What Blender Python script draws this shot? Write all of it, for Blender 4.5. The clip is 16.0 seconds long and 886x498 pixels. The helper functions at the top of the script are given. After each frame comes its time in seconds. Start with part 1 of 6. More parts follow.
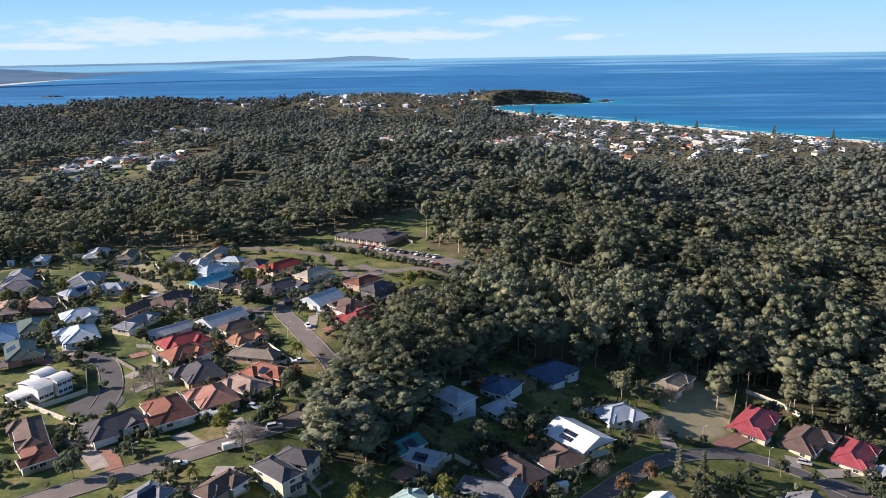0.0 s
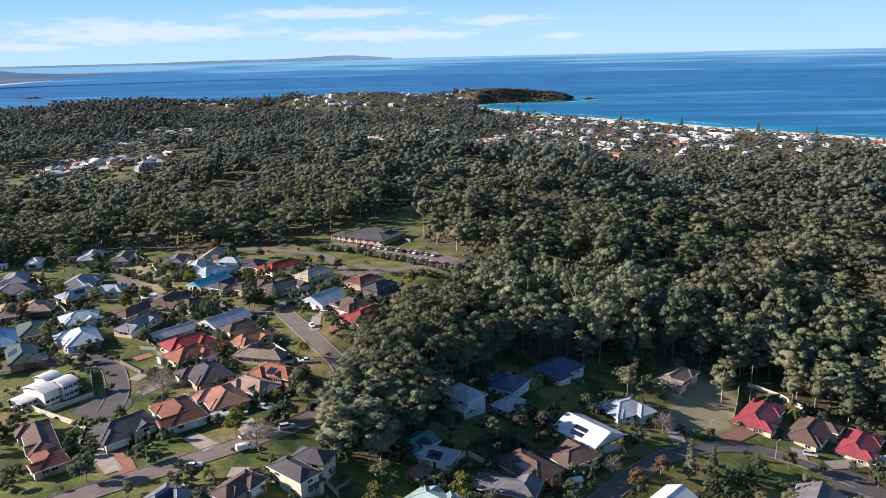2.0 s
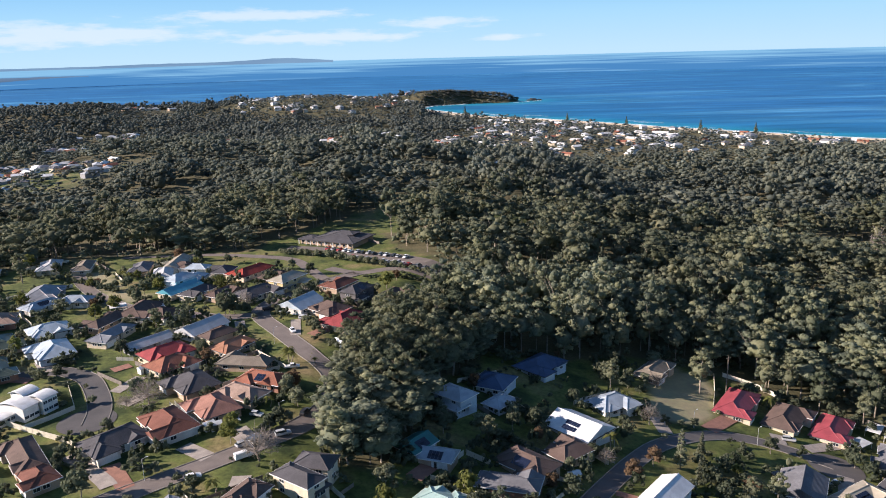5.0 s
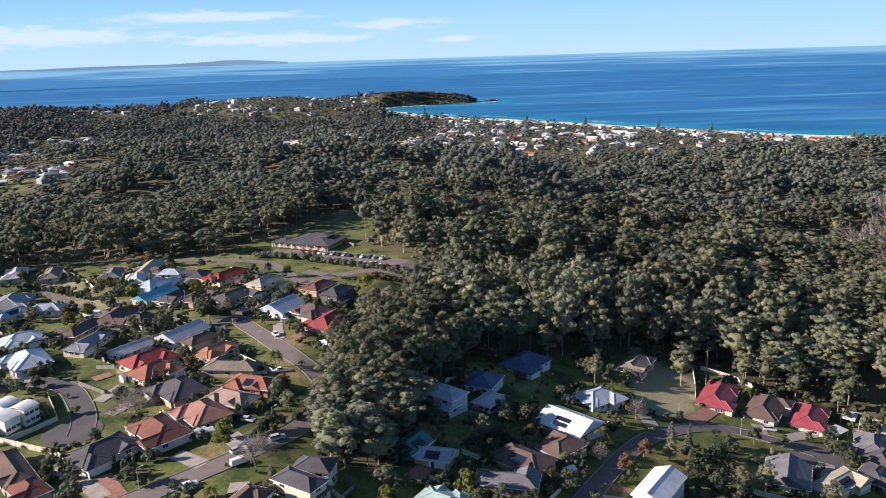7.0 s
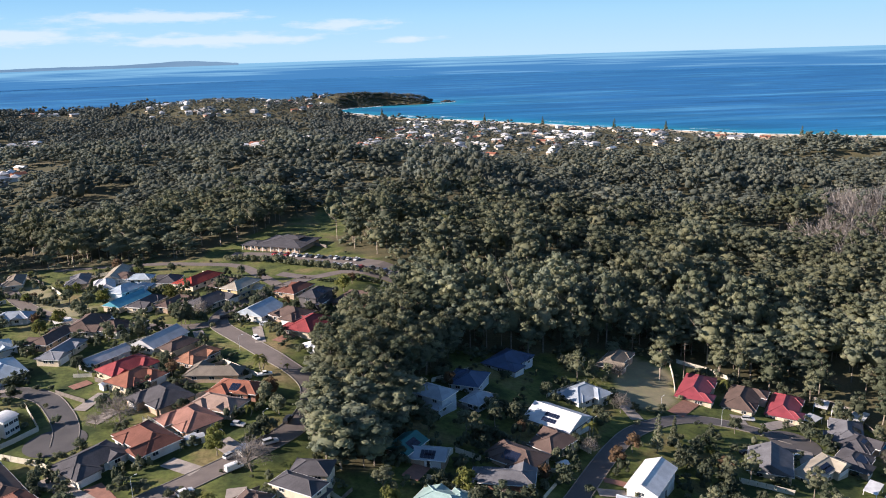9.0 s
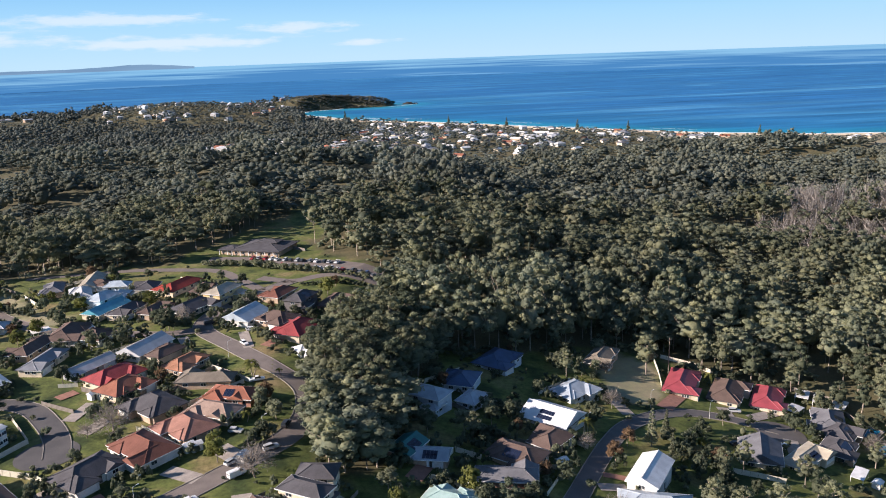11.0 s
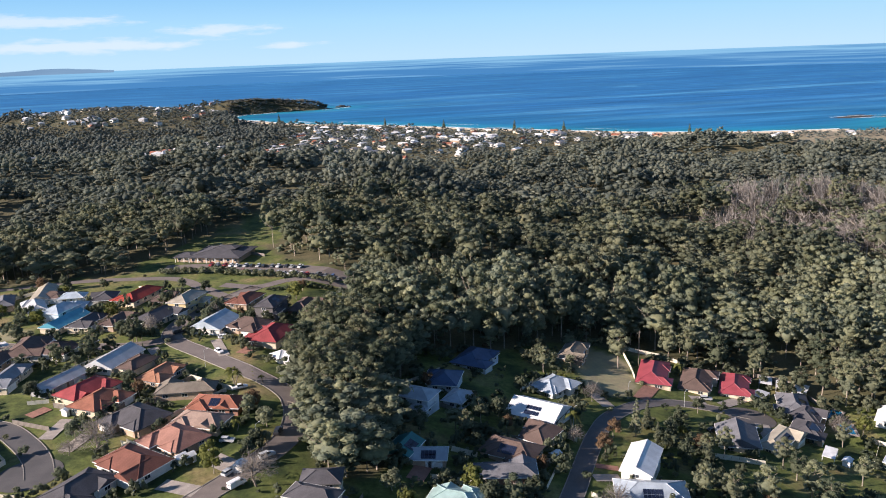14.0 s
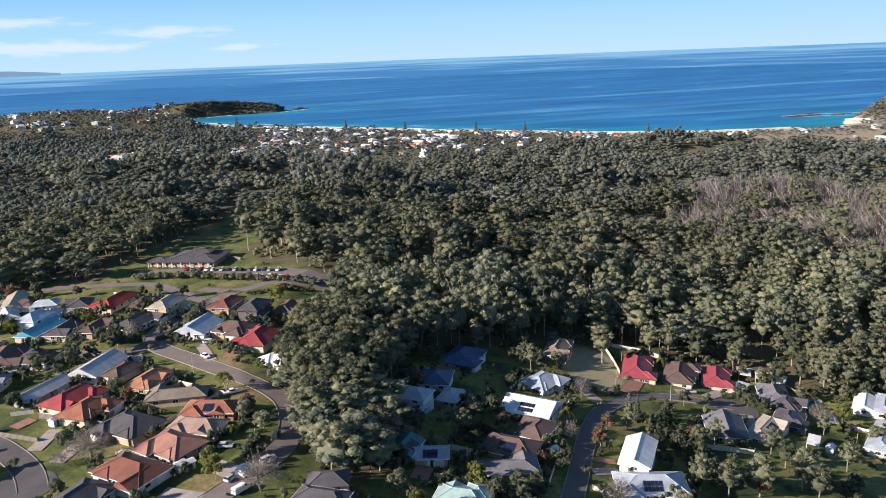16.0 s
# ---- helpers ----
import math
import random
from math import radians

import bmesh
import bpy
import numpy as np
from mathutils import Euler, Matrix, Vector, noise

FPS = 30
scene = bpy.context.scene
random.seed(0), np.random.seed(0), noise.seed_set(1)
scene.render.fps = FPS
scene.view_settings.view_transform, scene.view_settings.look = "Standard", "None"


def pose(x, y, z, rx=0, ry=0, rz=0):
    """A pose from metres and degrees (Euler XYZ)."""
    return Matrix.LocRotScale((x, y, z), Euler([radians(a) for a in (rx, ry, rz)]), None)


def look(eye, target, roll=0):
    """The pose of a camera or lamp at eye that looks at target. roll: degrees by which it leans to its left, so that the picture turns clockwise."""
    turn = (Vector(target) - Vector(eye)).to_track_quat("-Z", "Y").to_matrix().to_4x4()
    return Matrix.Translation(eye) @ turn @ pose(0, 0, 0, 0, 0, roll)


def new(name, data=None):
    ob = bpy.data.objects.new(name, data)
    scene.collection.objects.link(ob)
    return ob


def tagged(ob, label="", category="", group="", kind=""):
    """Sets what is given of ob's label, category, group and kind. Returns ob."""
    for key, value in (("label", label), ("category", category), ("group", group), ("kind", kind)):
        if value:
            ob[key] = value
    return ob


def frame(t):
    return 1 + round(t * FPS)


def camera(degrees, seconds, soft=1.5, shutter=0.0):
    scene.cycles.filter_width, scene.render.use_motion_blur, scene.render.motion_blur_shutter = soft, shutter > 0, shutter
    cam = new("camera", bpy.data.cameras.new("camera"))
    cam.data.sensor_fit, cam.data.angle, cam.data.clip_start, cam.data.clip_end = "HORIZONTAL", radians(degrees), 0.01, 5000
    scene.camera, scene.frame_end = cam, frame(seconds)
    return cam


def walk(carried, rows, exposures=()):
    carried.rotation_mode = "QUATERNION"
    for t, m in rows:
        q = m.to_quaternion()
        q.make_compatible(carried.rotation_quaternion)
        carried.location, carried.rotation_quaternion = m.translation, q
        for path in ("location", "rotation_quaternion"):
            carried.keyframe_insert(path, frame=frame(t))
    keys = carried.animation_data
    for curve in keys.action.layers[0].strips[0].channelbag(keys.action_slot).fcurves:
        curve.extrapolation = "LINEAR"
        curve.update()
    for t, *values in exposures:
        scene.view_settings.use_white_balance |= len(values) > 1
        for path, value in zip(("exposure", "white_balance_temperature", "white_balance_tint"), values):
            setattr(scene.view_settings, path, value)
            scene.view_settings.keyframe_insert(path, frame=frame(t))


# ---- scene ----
cam = camera(60.5, 16.0, soft=1.0)
PATH = [
    (0, (-0.073, 0.098, 123.259), (-0.267, 2.026, 122.761), -1.0),
    (0.5, (-1.984, -0.15, 123.231), (-2.171, 1.778, 122.731), -1.1),
    (1, (-4.028, -0.392, 123.172), (-4.206, 1.536, 122.673), -1.2),
    (1.5, (-6.187, -0.529, 123.091), (-6.354, 1.401, 122.591), -1.3),
    (2, (-8.18, -0.703, 122.998), (-8.33, 1.228, 122.497), -1.3),
    (2.5, (-10.496, -0.896, 122.961), (-10.614, 1.036, 122.459), -1.4),
    (3, (-12.884, -1.079, 122.96), (-12.977, 0.854, 122.459), -1.4),
    (3.5, (-15.25, -1.165, 123.003), (-15.318, 0.77, 122.501), -1.5),
    (4, (-17.806, -1.398, 123.022), (-17.856, 0.538, 122.521), -1.5),
    (6.5, (-30.043, -1.868, 122.838), (-29.96, 0.067, 122.339), -1.7),
    (7, (-32.773, -1.806, 122.909), (-32.664, 0.127, 122.41), -1.7),
    (7.5, (-35.472, -1.714, 122.949), (-35.332, 0.217, 122.449), -1.6),
    (8, (-38.071, -1.644, 122.888), (-37.902, 0.285, 122.389), -1.6),
    (8.5, (-40.766, -1.437, 122.798), (-40.568, 0.489, 122.298), -1.7),
    (9, (-43.465, -1.209, 122.766), (-43.236, 0.714, 122.266), -1.7),
    (9.5, (-46.175, -0.907, 122.739), (-45.911, 1.011, 122.24), -1.7),
    (12, (-59.518, 0.578, 122.578), (-59.14, 2.477, 122.081), -2.1),
    (12.5, (-62.499, 1.041, 122.643), (-62.087, 2.934, 122.146), -2.1),
    (13, (-65.542, 1.692, 122.633), (-65.097, 3.577, 122.136), -2.1),
    (13.5, (-68.336, 2.581, 122.549), (-67.859, 4.458, 122.052), -2.1),
    (14, (-71.212, 3.227, 122.457), (-70.703, 5.096, 121.96), -2.1),
    (14.5, (-74.026, 3.947, 122.304), (-73.485, 5.807, 121.807), -2.1),
    (15, (-76.736, 4.709, 122.198), (-76.167, 6.561, 121.701), -2.2),
    (15.5, (-79.514, 5.42, 122.203), (-78.921, 7.264, 121.706), -2.2),
    (16, (-82.549, 6.29, 122.221), (-81.931, 8.126, 121.724), -2.2),
]
walk(cam, [(t, look(eye, target, roll)) for t, eye, target, roll in PATH], exposures=[(0, 0.75, 6470, 12)])

# ---- world, sun, exposure ----
SUN_AZ = Vector((-1.0, -0.04, 0.0)).normalized()      # towards the sun, level
SUN_EL = radians(23)
sun_way = (SUN_AZ * math.cos(SUN_EL) + Vector((0, 0, math.sin(SUN_EL)))).normalized()
sun = new("sun", bpy.data.lights.new("sun", "SUN"))
sun.data.energy, sun.data.angle, sun.data.color = 6.4, radians(0.5), (1.0, 0.865, 0.77)
sun.matrix_world = look(sun_way * 900, (0, 0, 0))
scene.view_settings.exposure = 0.0


def link(tree, a, b):
    tree.links.new(a, b)


CLOUDS = [(-0.451, 0.0306, 0.178, 0.0129), (-0.216, 0.0497, 0.113, 0.0074), (-0.153, 0.0234, 0.129, 0.0083), (0.0, 0.038, 0.06, 0.0068), (0.081, 0.0184, 0.038, 0.0041), (-0.561, 0.0155, 0.065, 0.0043), (-0.722, 0.0366, 0.11, 0.0099)]


def make_world():
    w = bpy.data.worlds.new("world")
    w.use_nodes = True
    t = w.node_tree
    n = t.nodes
    bg = n["Background"]
    sky = n.new("ShaderNodeTexSky")
    sky.sky_type, sky.sun_disc = "NISHITA", False
    sky.sun_elevation = SUN_EL
    sky.sun_rotation = math.atan2(SUN_AZ.x, SUN_AZ.y)
    sky.air_density, sky.dust_density, sky.ozone_density = 1.1, 0.2, 4.5
    co = n.new("ShaderNodeTexCoord")
    sep = n.new("ShaderNodeSeparateXYZ")
    link(t, co.outputs["Generated"], sep.inputs[0])
    # pale band low over the horizon, fading upwards
    ramp = n.new("ShaderNodeValToRGB")
    e = ramp.color_ramp.elements
    e[0].position, e[0].color = 0.0, (4.45, 6.50, 8.10, 1)
    e[1].position, e[1].color = 0.30, (1.03, 2.64, 5.85, 1)
    m = e.new(0.045)
    m.color = (3.40, 5.95, 8.10, 1)
    m = e.new(0.10)
    m.color = (1.75, 4.45, 7.60, 1)
    link(t, sep.outputs["Z"], ramp.inputs[0])
    low = n.new("ShaderNodeMapRange")
    low.inputs["From Min"].default_value, low.inputs["From Max"].default_value = 0.12, 0.5
    low.inputs["To Min"].default_value, low.inputs["To Max"].default_value = 1.0, 0.0
    link(t, sep.outputs["Z"], low.inputs["Value"])
    mix = n.new("ShaderNodeMix")
    mix.data_type = "RGBA"
    link(t, low.outputs[0], mix.inputs["Factor"])
    link(t, sky.outputs[0], mix.inputs["A"])
    link(t, ramp.outputs[0], mix.inputs["B"])
    # flat cumulus banks low over the sea: bearing, height, half width, half depth
    def calc(op, a, b, c=None):
        k = n.new("ShaderNodeMath")
        k.operation = op
        for i, v in enumerate((a, b, c)):
            if v is None:
                continue
            if isinstance(v, float):
                k.inputs[i].default_value = v
            else:
                link(t, v, k.inputs[i])
        return k.outputs[0]

    mp = n.new("ShaderNodeMapping")
    mp.inputs["Scale"].default_value = (22.0, 22.0, 120.0)
    link(t, co.outputs["Generated"], mp.inputs[0])
    nz = n.new("ShaderNodeTexNoise")
    nz.inputs["Scale"].default_value, nz.inputs["Detail"].default_value = 1.0, 7.0
    nz.inputs["Roughness"].default_value = 0.6
    link(t, mp.outputs[0], nz.inputs["Vector"])
    az = calc("ARCTAN2", sep.outputs["X"], sep.outputs["Y"])
    cover = None
    for a, z, wide, tall in CLOUDS:
        u = calc("MULTIPLY", calc("SUBTRACT", az, a), 1 / wide)
        v = calc("MULTIPLY", calc("SUBTRACT", sep.outputs["Z"], z), 1 / tall)
        r = calc("SQRT", calc("MULTIPLY_ADD", u, u, calc("MULTIPLY", v, v)), 0.0)
        r = calc("MULTIPLY_ADD", calc("SUBTRACT", nz.outputs[0], 0.5), 2.6, r)
        k = n.new("ShaderNodeMapRange")
        k.interpolation_type = "SMOOTHSTEP"
        k.inputs["From Min"].default_value, k.inputs["From Max"].default_value = 1.25, 0.35
        k.inputs["To Max"].default_value = 0.6
        link(t, r, k.inputs["Value"])
        cover = k.outputs[0] if cover is None else calc("MAXIMUM", cover, k.outputs[0])
    mix2 = n.new("ShaderNodeMix")
    mix2.data_type = "RGBA"
    link(t, cover, mix2.inputs["Factor"])
    link(t, mix.outputs["Result"], mix2.inputs["A"])
    mix2.inputs["B"].default_value = (7.1, 7.6, 8.2, 1)
    link(t, mix2.outputs["Result"], bg.inputs["Color"])
    bg.inputs["Strength"].default_value = 0.0735
    scene.world = w


make_world()


# ---- materials ----
def mat(name, a, b=None, rough=0.7, scale=1.0, detail=6.0, bump=0.0, bump_scale=None, metal=0.0, vary=0.0,
        lines=None, spec=0.3, coords="Object", lo=0.35, hi=0.65, fine=0.12):
    """Two colours mixed by coarse and fine noise; lines=(axis, per_metre, strength) adds ribs in the relief."""
    m = bpy.data.materials.new(name)
    m.use_nodes = True
    t = m.node_tree
    n = t.nodes
    p = n["Principled BSDF"]
    p.inputs["Roughness"].default_value = rough
    p.inputs["Metallic"].default_value = metal
    p.inputs["Specular IOR Level"].default_value = spec
    co = n.new("ShaderNodeTexCoord")
    nz = n.new("ShaderNodeTexNoise")
    nz.inputs["Scale"].default_value, nz.inputs["Detail"].default_value = scale, detail
    link(t, co.outputs[coords], nz.inputs["Vector"])
    mr = n.new("ShaderNodeMapRange")
    mr.inputs["From Min"].default_value, mr.inputs["From Max"].default_value = lo, hi
    link(t, nz.outputs[0], mr.inputs["Value"])
    mix = n.new("ShaderNodeMix")
    mix.data_type = "RGBA"
    mix.inputs["A"].default_value = (*a, 1)
    mix.inputs["B"].default_value = (*(b or [c * 0.8 for c in a]), 1)
    link(t, mr.outputs[0], mix.inputs["Factor"])
    out = mix.outputs["Result"]
    n2 = n.new("ShaderNodeTexNoise")
    n2.inputs["Scale"].default_value, n2.inputs["Detail"].default_value = (bump_scale or scale * 9), 4.0
    link(t, co.outputs[coords], n2.inputs["Vector"])
    hs = n.new("ShaderNodeHueSaturation")
    link(t, out, hs.inputs["Color"])
    v = n.new("ShaderNodeMapRange")
    v.inputs["From Min"].default_value, v.inputs["From Max"].default_value = 0.3, 0.7
    v.inputs["To Min"].default_value, v.inputs["To Max"].default_value = 1 - fine, 1 + fine
    link(t, n2.outputs[0], v.inputs["Value"])
    val = v.outputs[0]
    if vary:
        oi = n.new("ShaderNodeObjectInfo")
        r = n.new("ShaderNodeMapRange")
        r.inputs["To Min"].default_value, r.inputs["To Max"].default_value = 1 - vary, 1 + vary
        link(t, oi.outputs["Random"], r.inputs["Value"])
        k = n.new("ShaderNodeMath")
        k.operation = "MULTIPLY"
        link(t, val, k.inputs[0])
        link(t, r.outputs[0], k.inputs[1])
        val = k.outputs[0]
    link(t, val, hs.inputs["Value"])
    link(t, hs.outputs[0], p.inputs["Base Color"])
    height = n2.outputs[0]
    if lines:
        axis, per, depth = lines
        sx = n.new("ShaderNodeSeparateXYZ")
        link(t, co.outputs["Object"], sx.inputs[0])
        w = n.new("ShaderNodeMath")
        w.operation = "MULTIPLY"
        w.inputs[1].default_value = per * 2 * math.pi
        link(t, sx.outputs["XYZ".index(axis)], w.inputs[0])
        s = n.new("ShaderNodeMath")
        s.operation = "SINE"
        link(t, w.outputs[0], s.inputs[0])
        ad = n.new("ShaderNodeMath")
        ad.operation = "MULTIPLY_ADD"
        ad.inputs[1].default_value = depth
        link(t, s.outputs[0], ad.inputs[0])
        link(t, height, ad.inputs[2])
        height = ad.outputs[0]
    if bump or lines:
        bp = n.new("ShaderNodeBump")
        bp.inputs["Strength"].default_value = bump or 0.3
        bp.inputs["Distance"].default_value = 0.05
        link(t, height, bp.inputs["Height"])
        link(t, bp.outputs[0], p.inputs["Normal"])
    return m


def leaf_mat(name, a, b, vary=0.22):
    m = mat(name, a, b, rough=0.75, scale=0.085, vary=vary, spec=0.12, fine=0.16, bump=0.35, bump_scale=1.1, lo=0.38, hi=0.62)
    t = m.node_tree
    n = t.nodes
    p = n["Principled BSDF"]
    hs = [k for k in n if k.bl_idname == "ShaderNodeHueSaturation"][0]
    g = n.new("ShaderNodeNewGeometry")
    r = n.new("ShaderNodeMapRange")
    r.inputs["To Min"].default_value, r.inputs["To Max"].default_value = 0.9, 1.1
    link(t, g.outputs["Random Per Island"], r.inputs["Value"])
    # each tree of a wood has its own shade
    tone = n.new("ShaderNodeAttribute")
    tone.attribute_name = "tone"
    own = n.new("ShaderNodeMath")
    own.operation = "ADD"
    own.inputs[1].default_value = 1.0
    link(t, tone.outputs["Fac"], own.inputs[0])
    hue = n.new("ShaderNodeMath")
    hue.operation = "MULTIPLY_ADD"
    hue.inputs[1].default_value, hue.inputs[2].default_value = -0.07, 0.5
    link(t, tone.outputs["Fac"], hue.inputs[0])
    link(t, hue.outputs[0], hs.inputs["Hue"])
    bumps = [k for k in n if k.bl_idname == "ShaderNodeBump"][0]
    bumps.inputs["Distance"].default_value = 0.6
    mixc = n.new("ShaderNodeMix")
    mixc.data_type, mixc.blend_type = "RGBA", "MULTIPLY"
    mixc.inputs["Factor"].default_value = 1.0
    # stands of darker and paler kinds
    co = [k for k in n if k.bl_idname == "ShaderNodeTexCoord"][0]
    big = n.new("ShaderNodeTexNoise")
    big.inputs["Scale"].default_value, big.inputs["Detail"].default_value = 0.016, 3.0
    link(t, co.outputs["Object"], big.inputs["Vector"])
    stand = n.new("ShaderNodeMapRange")
    stand.inputs["From Min"].default_value, stand.inputs["From Max"].default_value = 0.36, 0.64
    stand.inputs["To Min"].default_value, stand.inputs["To Max"].default_value = 0.82, 1.14
    link(t, big.outputs[0], stand.inputs["Value"])
    both = n.new("ShaderNodeMath")
    both.operation = "MULTIPLY"
    tint = n.new("ShaderNodeMath")
    tint.operation = "MULTIPLY"
    link(t, r.outputs[0], tint.inputs[0])
    link(t, own.outputs[0], tint.inputs[1])
    link(t, tint.outputs[0], both.inputs[0])
    link(t, stand.outputs[0], both.inputs[1])
    link(t, hs.outputs[0], mixc.inputs["A"])
    link(t, both.outputs[0], mixc.inputs["B"])
    link(t, mixc.outputs["Result"], p.inputs["Base Color"])
    # light also comes through the leaves
    tr = n.new("ShaderNodeBsdfTranslucent")
    link(t, mixc.outputs["Result"], tr.inputs["Color"])
    ms = n.new("ShaderNodeMixShader")
    ms.inputs[0].default_value = 0.5
    link(t, p.outputs[0], ms.inputs[1])
    link(t, tr.outputs[0], ms.inputs[2])
    link(t, ms.outputs[0], n["Material Output"].inputs["Surface"])
    return m


M = {}
M["leaf"] = leaf_mat("gum_leaves", (0.250, 0.258, 0.154), (0.170, 0.194, 0.142))
# gum leaves again, turned bluer: distance haze put into the colour
M["leaf_mid_haze"] = leaf_mat("hazed_canopy_leaves", (0.212, 0.222, 0.164), (0.142, 0.168, 0.150))
M["leaf_dark"] = leaf_mat("dark_leaves", (0.108, 0.130, 0.084), (0.152, 0.168, 0.108))
# greyer still, with the haze over the far hills painted in
M["leaf_far_haze"] = leaf_mat("hazed_far_leaves", (0.164, 0.177, 0.150), (0.112, 0.132, 0.126))
M["leaf_head"] = leaf_mat("headland_scrub", (0.188, 0.182, 0.148), (0.140, 0.146, 0.126))
M["leaf_bright"] = leaf_mat("bright_leaves", (0.20, 0.205, 0.062), (0.13, 0.15, 0.05))
M["leaf_red"] = leaf_mat("russet_leaves", (0.165, 0.105, 0.070), (0.21, 0.15, 0.085))
M["twig"] = leaf_mat("bare_twigs", (0.30, 0.268, 0.240), (0.20, 0.178, 0.160))
M["bark"] = mat("bark", (0.34, 0.29, 0.23), (0.18, 0.15, 0.12), rough=0.9, scale=1.5, bump=0.4, vary=0.2)
M["bark_pale"] = mat("pale_bark", (0.50, 0.46, 0.42), (0.36, 0.32, 0.28), rough=0.9, scale=1.5, bump=0.4)
M["asphalt"] = mat("asphalt", (0.20, 0.168, 0.150), (0.150, 0.128, 0.118), rough=0.88, scale=0.25, bump=0.15, bump_scale=6, lo=0.3, hi=0.7)
M["asphalt_new"] = mat("new_asphalt", (0.105, 0.098, 0.098), (0.080, 0.076, 0.078), rough=0.85, scale=0.2, bump=0.15, bump_scale=6)
M["asphalt_mid"] = mat("worn_asphalt", (0.135, 0.122, 0.118), (0.105, 0.097, 0.096), rough=0.88, scale=0.25, bump=0.15, bump_scale=6, lo=0.3, hi=0.7)
M["kerb"] = mat("kerb_concrete", (0.27, 0.245, 0.215), (0.21, 0.19, 0.17), rough=0.9, scale=0.8)
M["concrete"] = mat("concrete", (0.38, 0.33, 0.29), (0.28, 0.245, 0.22), rough=0.9, scale=0.5)
M["paving_red"] = mat("red_paving", (0.33, 0.17, 0.125), (0.25, 0.13, 0.10), rough=0.9, scale=0.7)
M["fence_cream"] = mat("cream_fence", (0.66, 0.61, 0.50), (0.58, 0.54, 0.44), rough=0.6, scale=0.6, lines=("X", 2.5, 0.4))
M["fence_grey"] = mat("grey_timber_fence", (0.24, 0.21, 0.18), (0.16, 0.14, 0.12), rough=0.9, scale=0.8, lines=("X", 4, 0.4))
M["trim"] = mat("white_trim", (0.78, 0.77, 0.74), (0.70, 0.69, 0.66), rough=0.5, scale=1.0)
M["dark_trim"] = mat("dark_trim", (0.10, 0.095, 0.09), rough=0.5, scale=1.0)
M["glass"] = mat("window_glass", (0.025, 0.032, 0.04), (0.04, 0.05, 0.06), rough=0.06, scale=0.3, spec=0.6, vary=0.4)
M["solar"] = mat("solar_cells", (0.012, 0.017, 0.035), (0.018, 0.024, 0.05), rough=0.12, scale=1.0, spec=0.6)
M["tank"] = mat("tank_steel", (0.55, 0.56, 0.56), rough=0.4, scale=0.5)
M["pool"] = mat("pool_water", (0.02, 0.22, 0.42), (0.03, 0.30, 0.50), rough=0.08, scale=0.4, spec=0.6)
M["tyre"] = mat("tyre_rubber", (0.02, 0.02, 0.02), rough=0.9)
M["sand"] = mat("beach_sand", (0.62, 0.52, 0.38), (0.52, 0.44, 0.33), rough=0.95, scale=0.05)
M["rock"] = mat("sea_rock", (0.072, 0.064, 0.060), (0.045, 0.041, 0.039), rough=0.9, scale=0.1, bump=0.5)


def paint(name, c, rough=0.35):
    if name not in M:
        M[name] = mat(name, c, [k * 0.92 for k in c], rough=rough, scale=1.0, spec=0.5, fine=0.04)
    return M[name]


ROOF = {"grey": ((0.165, 0.165, 0.18), 0), "dark": ((0.092, 0.088, 0.096), 0), "slate": ((0.225, 0.235, 0.26), 1), "brown": ((0.135, 0.094, 0.080), 0),
        "tan": ((0.33, 0.235, 0.19), 0), "terracotta": ((0.31, 0.125, 0.082), 0), "red": ((0.31, 0.062, 0.066), 0), "brick": ((0.195, 0.082, 0.06), 0),
        "orange": ((0.365, 0.18, 0.112), 0), "white": ((0.76, 0.76, 0.76), 1), "paleblue": ((0.46, 0.53, 0.59), 1), "blue": ((0.20, 0.34, 0.55), 1),
        "navy": ((0.045, 0.085, 0.17), 1), "teal": ((0.10, 0.36, 0.47), 1), "green": ((0.085, 0.115, 0.095), 1), "emerald": ((0.03, 0.17, 0.165), 1),
        "mint": ((0.32, 0.45, 0.43), 1), "scarlet": ((0.36, 0.06, 0.045), 0), "crimson": ((0.32, 0.066, 0.082), 1), "beige": ((0.42, 0.37, 0.29), 1),
        "sky": ((0.36, 0.41, 0.465), 1), "khaki": ((0.235, 0.20, 0.16), 0), "silver": ((0.48, 0.49, 0.50), 1), "pink": ((0.32, 0.165, 0.128), 0)}
WALL = {"cream": (0.62, 0.53, 0.40), "white": (0.72, 0.70, 0.66), "brick": (0.34, 0.18, 0.13), "tan": (0.46, 0.34, 0.25), "yellow": (0.66, 0.52, 0.28),
        "grey": (0.33, 0.33, 0.34), "pale": (0.55, 0.60, 0.66), "dark": (0.14, 0.13, 0.13)}
for k, (c, metal) in ROOF.items():
    M["roof_" + k] = mat("roof_" + k, c, [v * 0.74 for v in c], rough=0.45 if metal else 0.85, scale=0.35, detail=8, bump=0.25, vary=0.05,
                         lines=("X", 1.3, 0.5) if metal else ("Z", 7.0, 0.6), spec=0.4 if metal else 0.25, fine=0.05 if metal else 0.16, bump_scale=3.5)
for k, c in WALL.items():
    M["wall_" + k] = mat("wall_" + k, c, [v * 0.85 for v in c], rough=0.85, scale=0.5, bump=0.1, vary=0.08)


# ---- mesh helpers ----
def empty(name, m=None):
    ob = new(name)
    if m is not None:
        ob.matrix_basis = m
    return ob


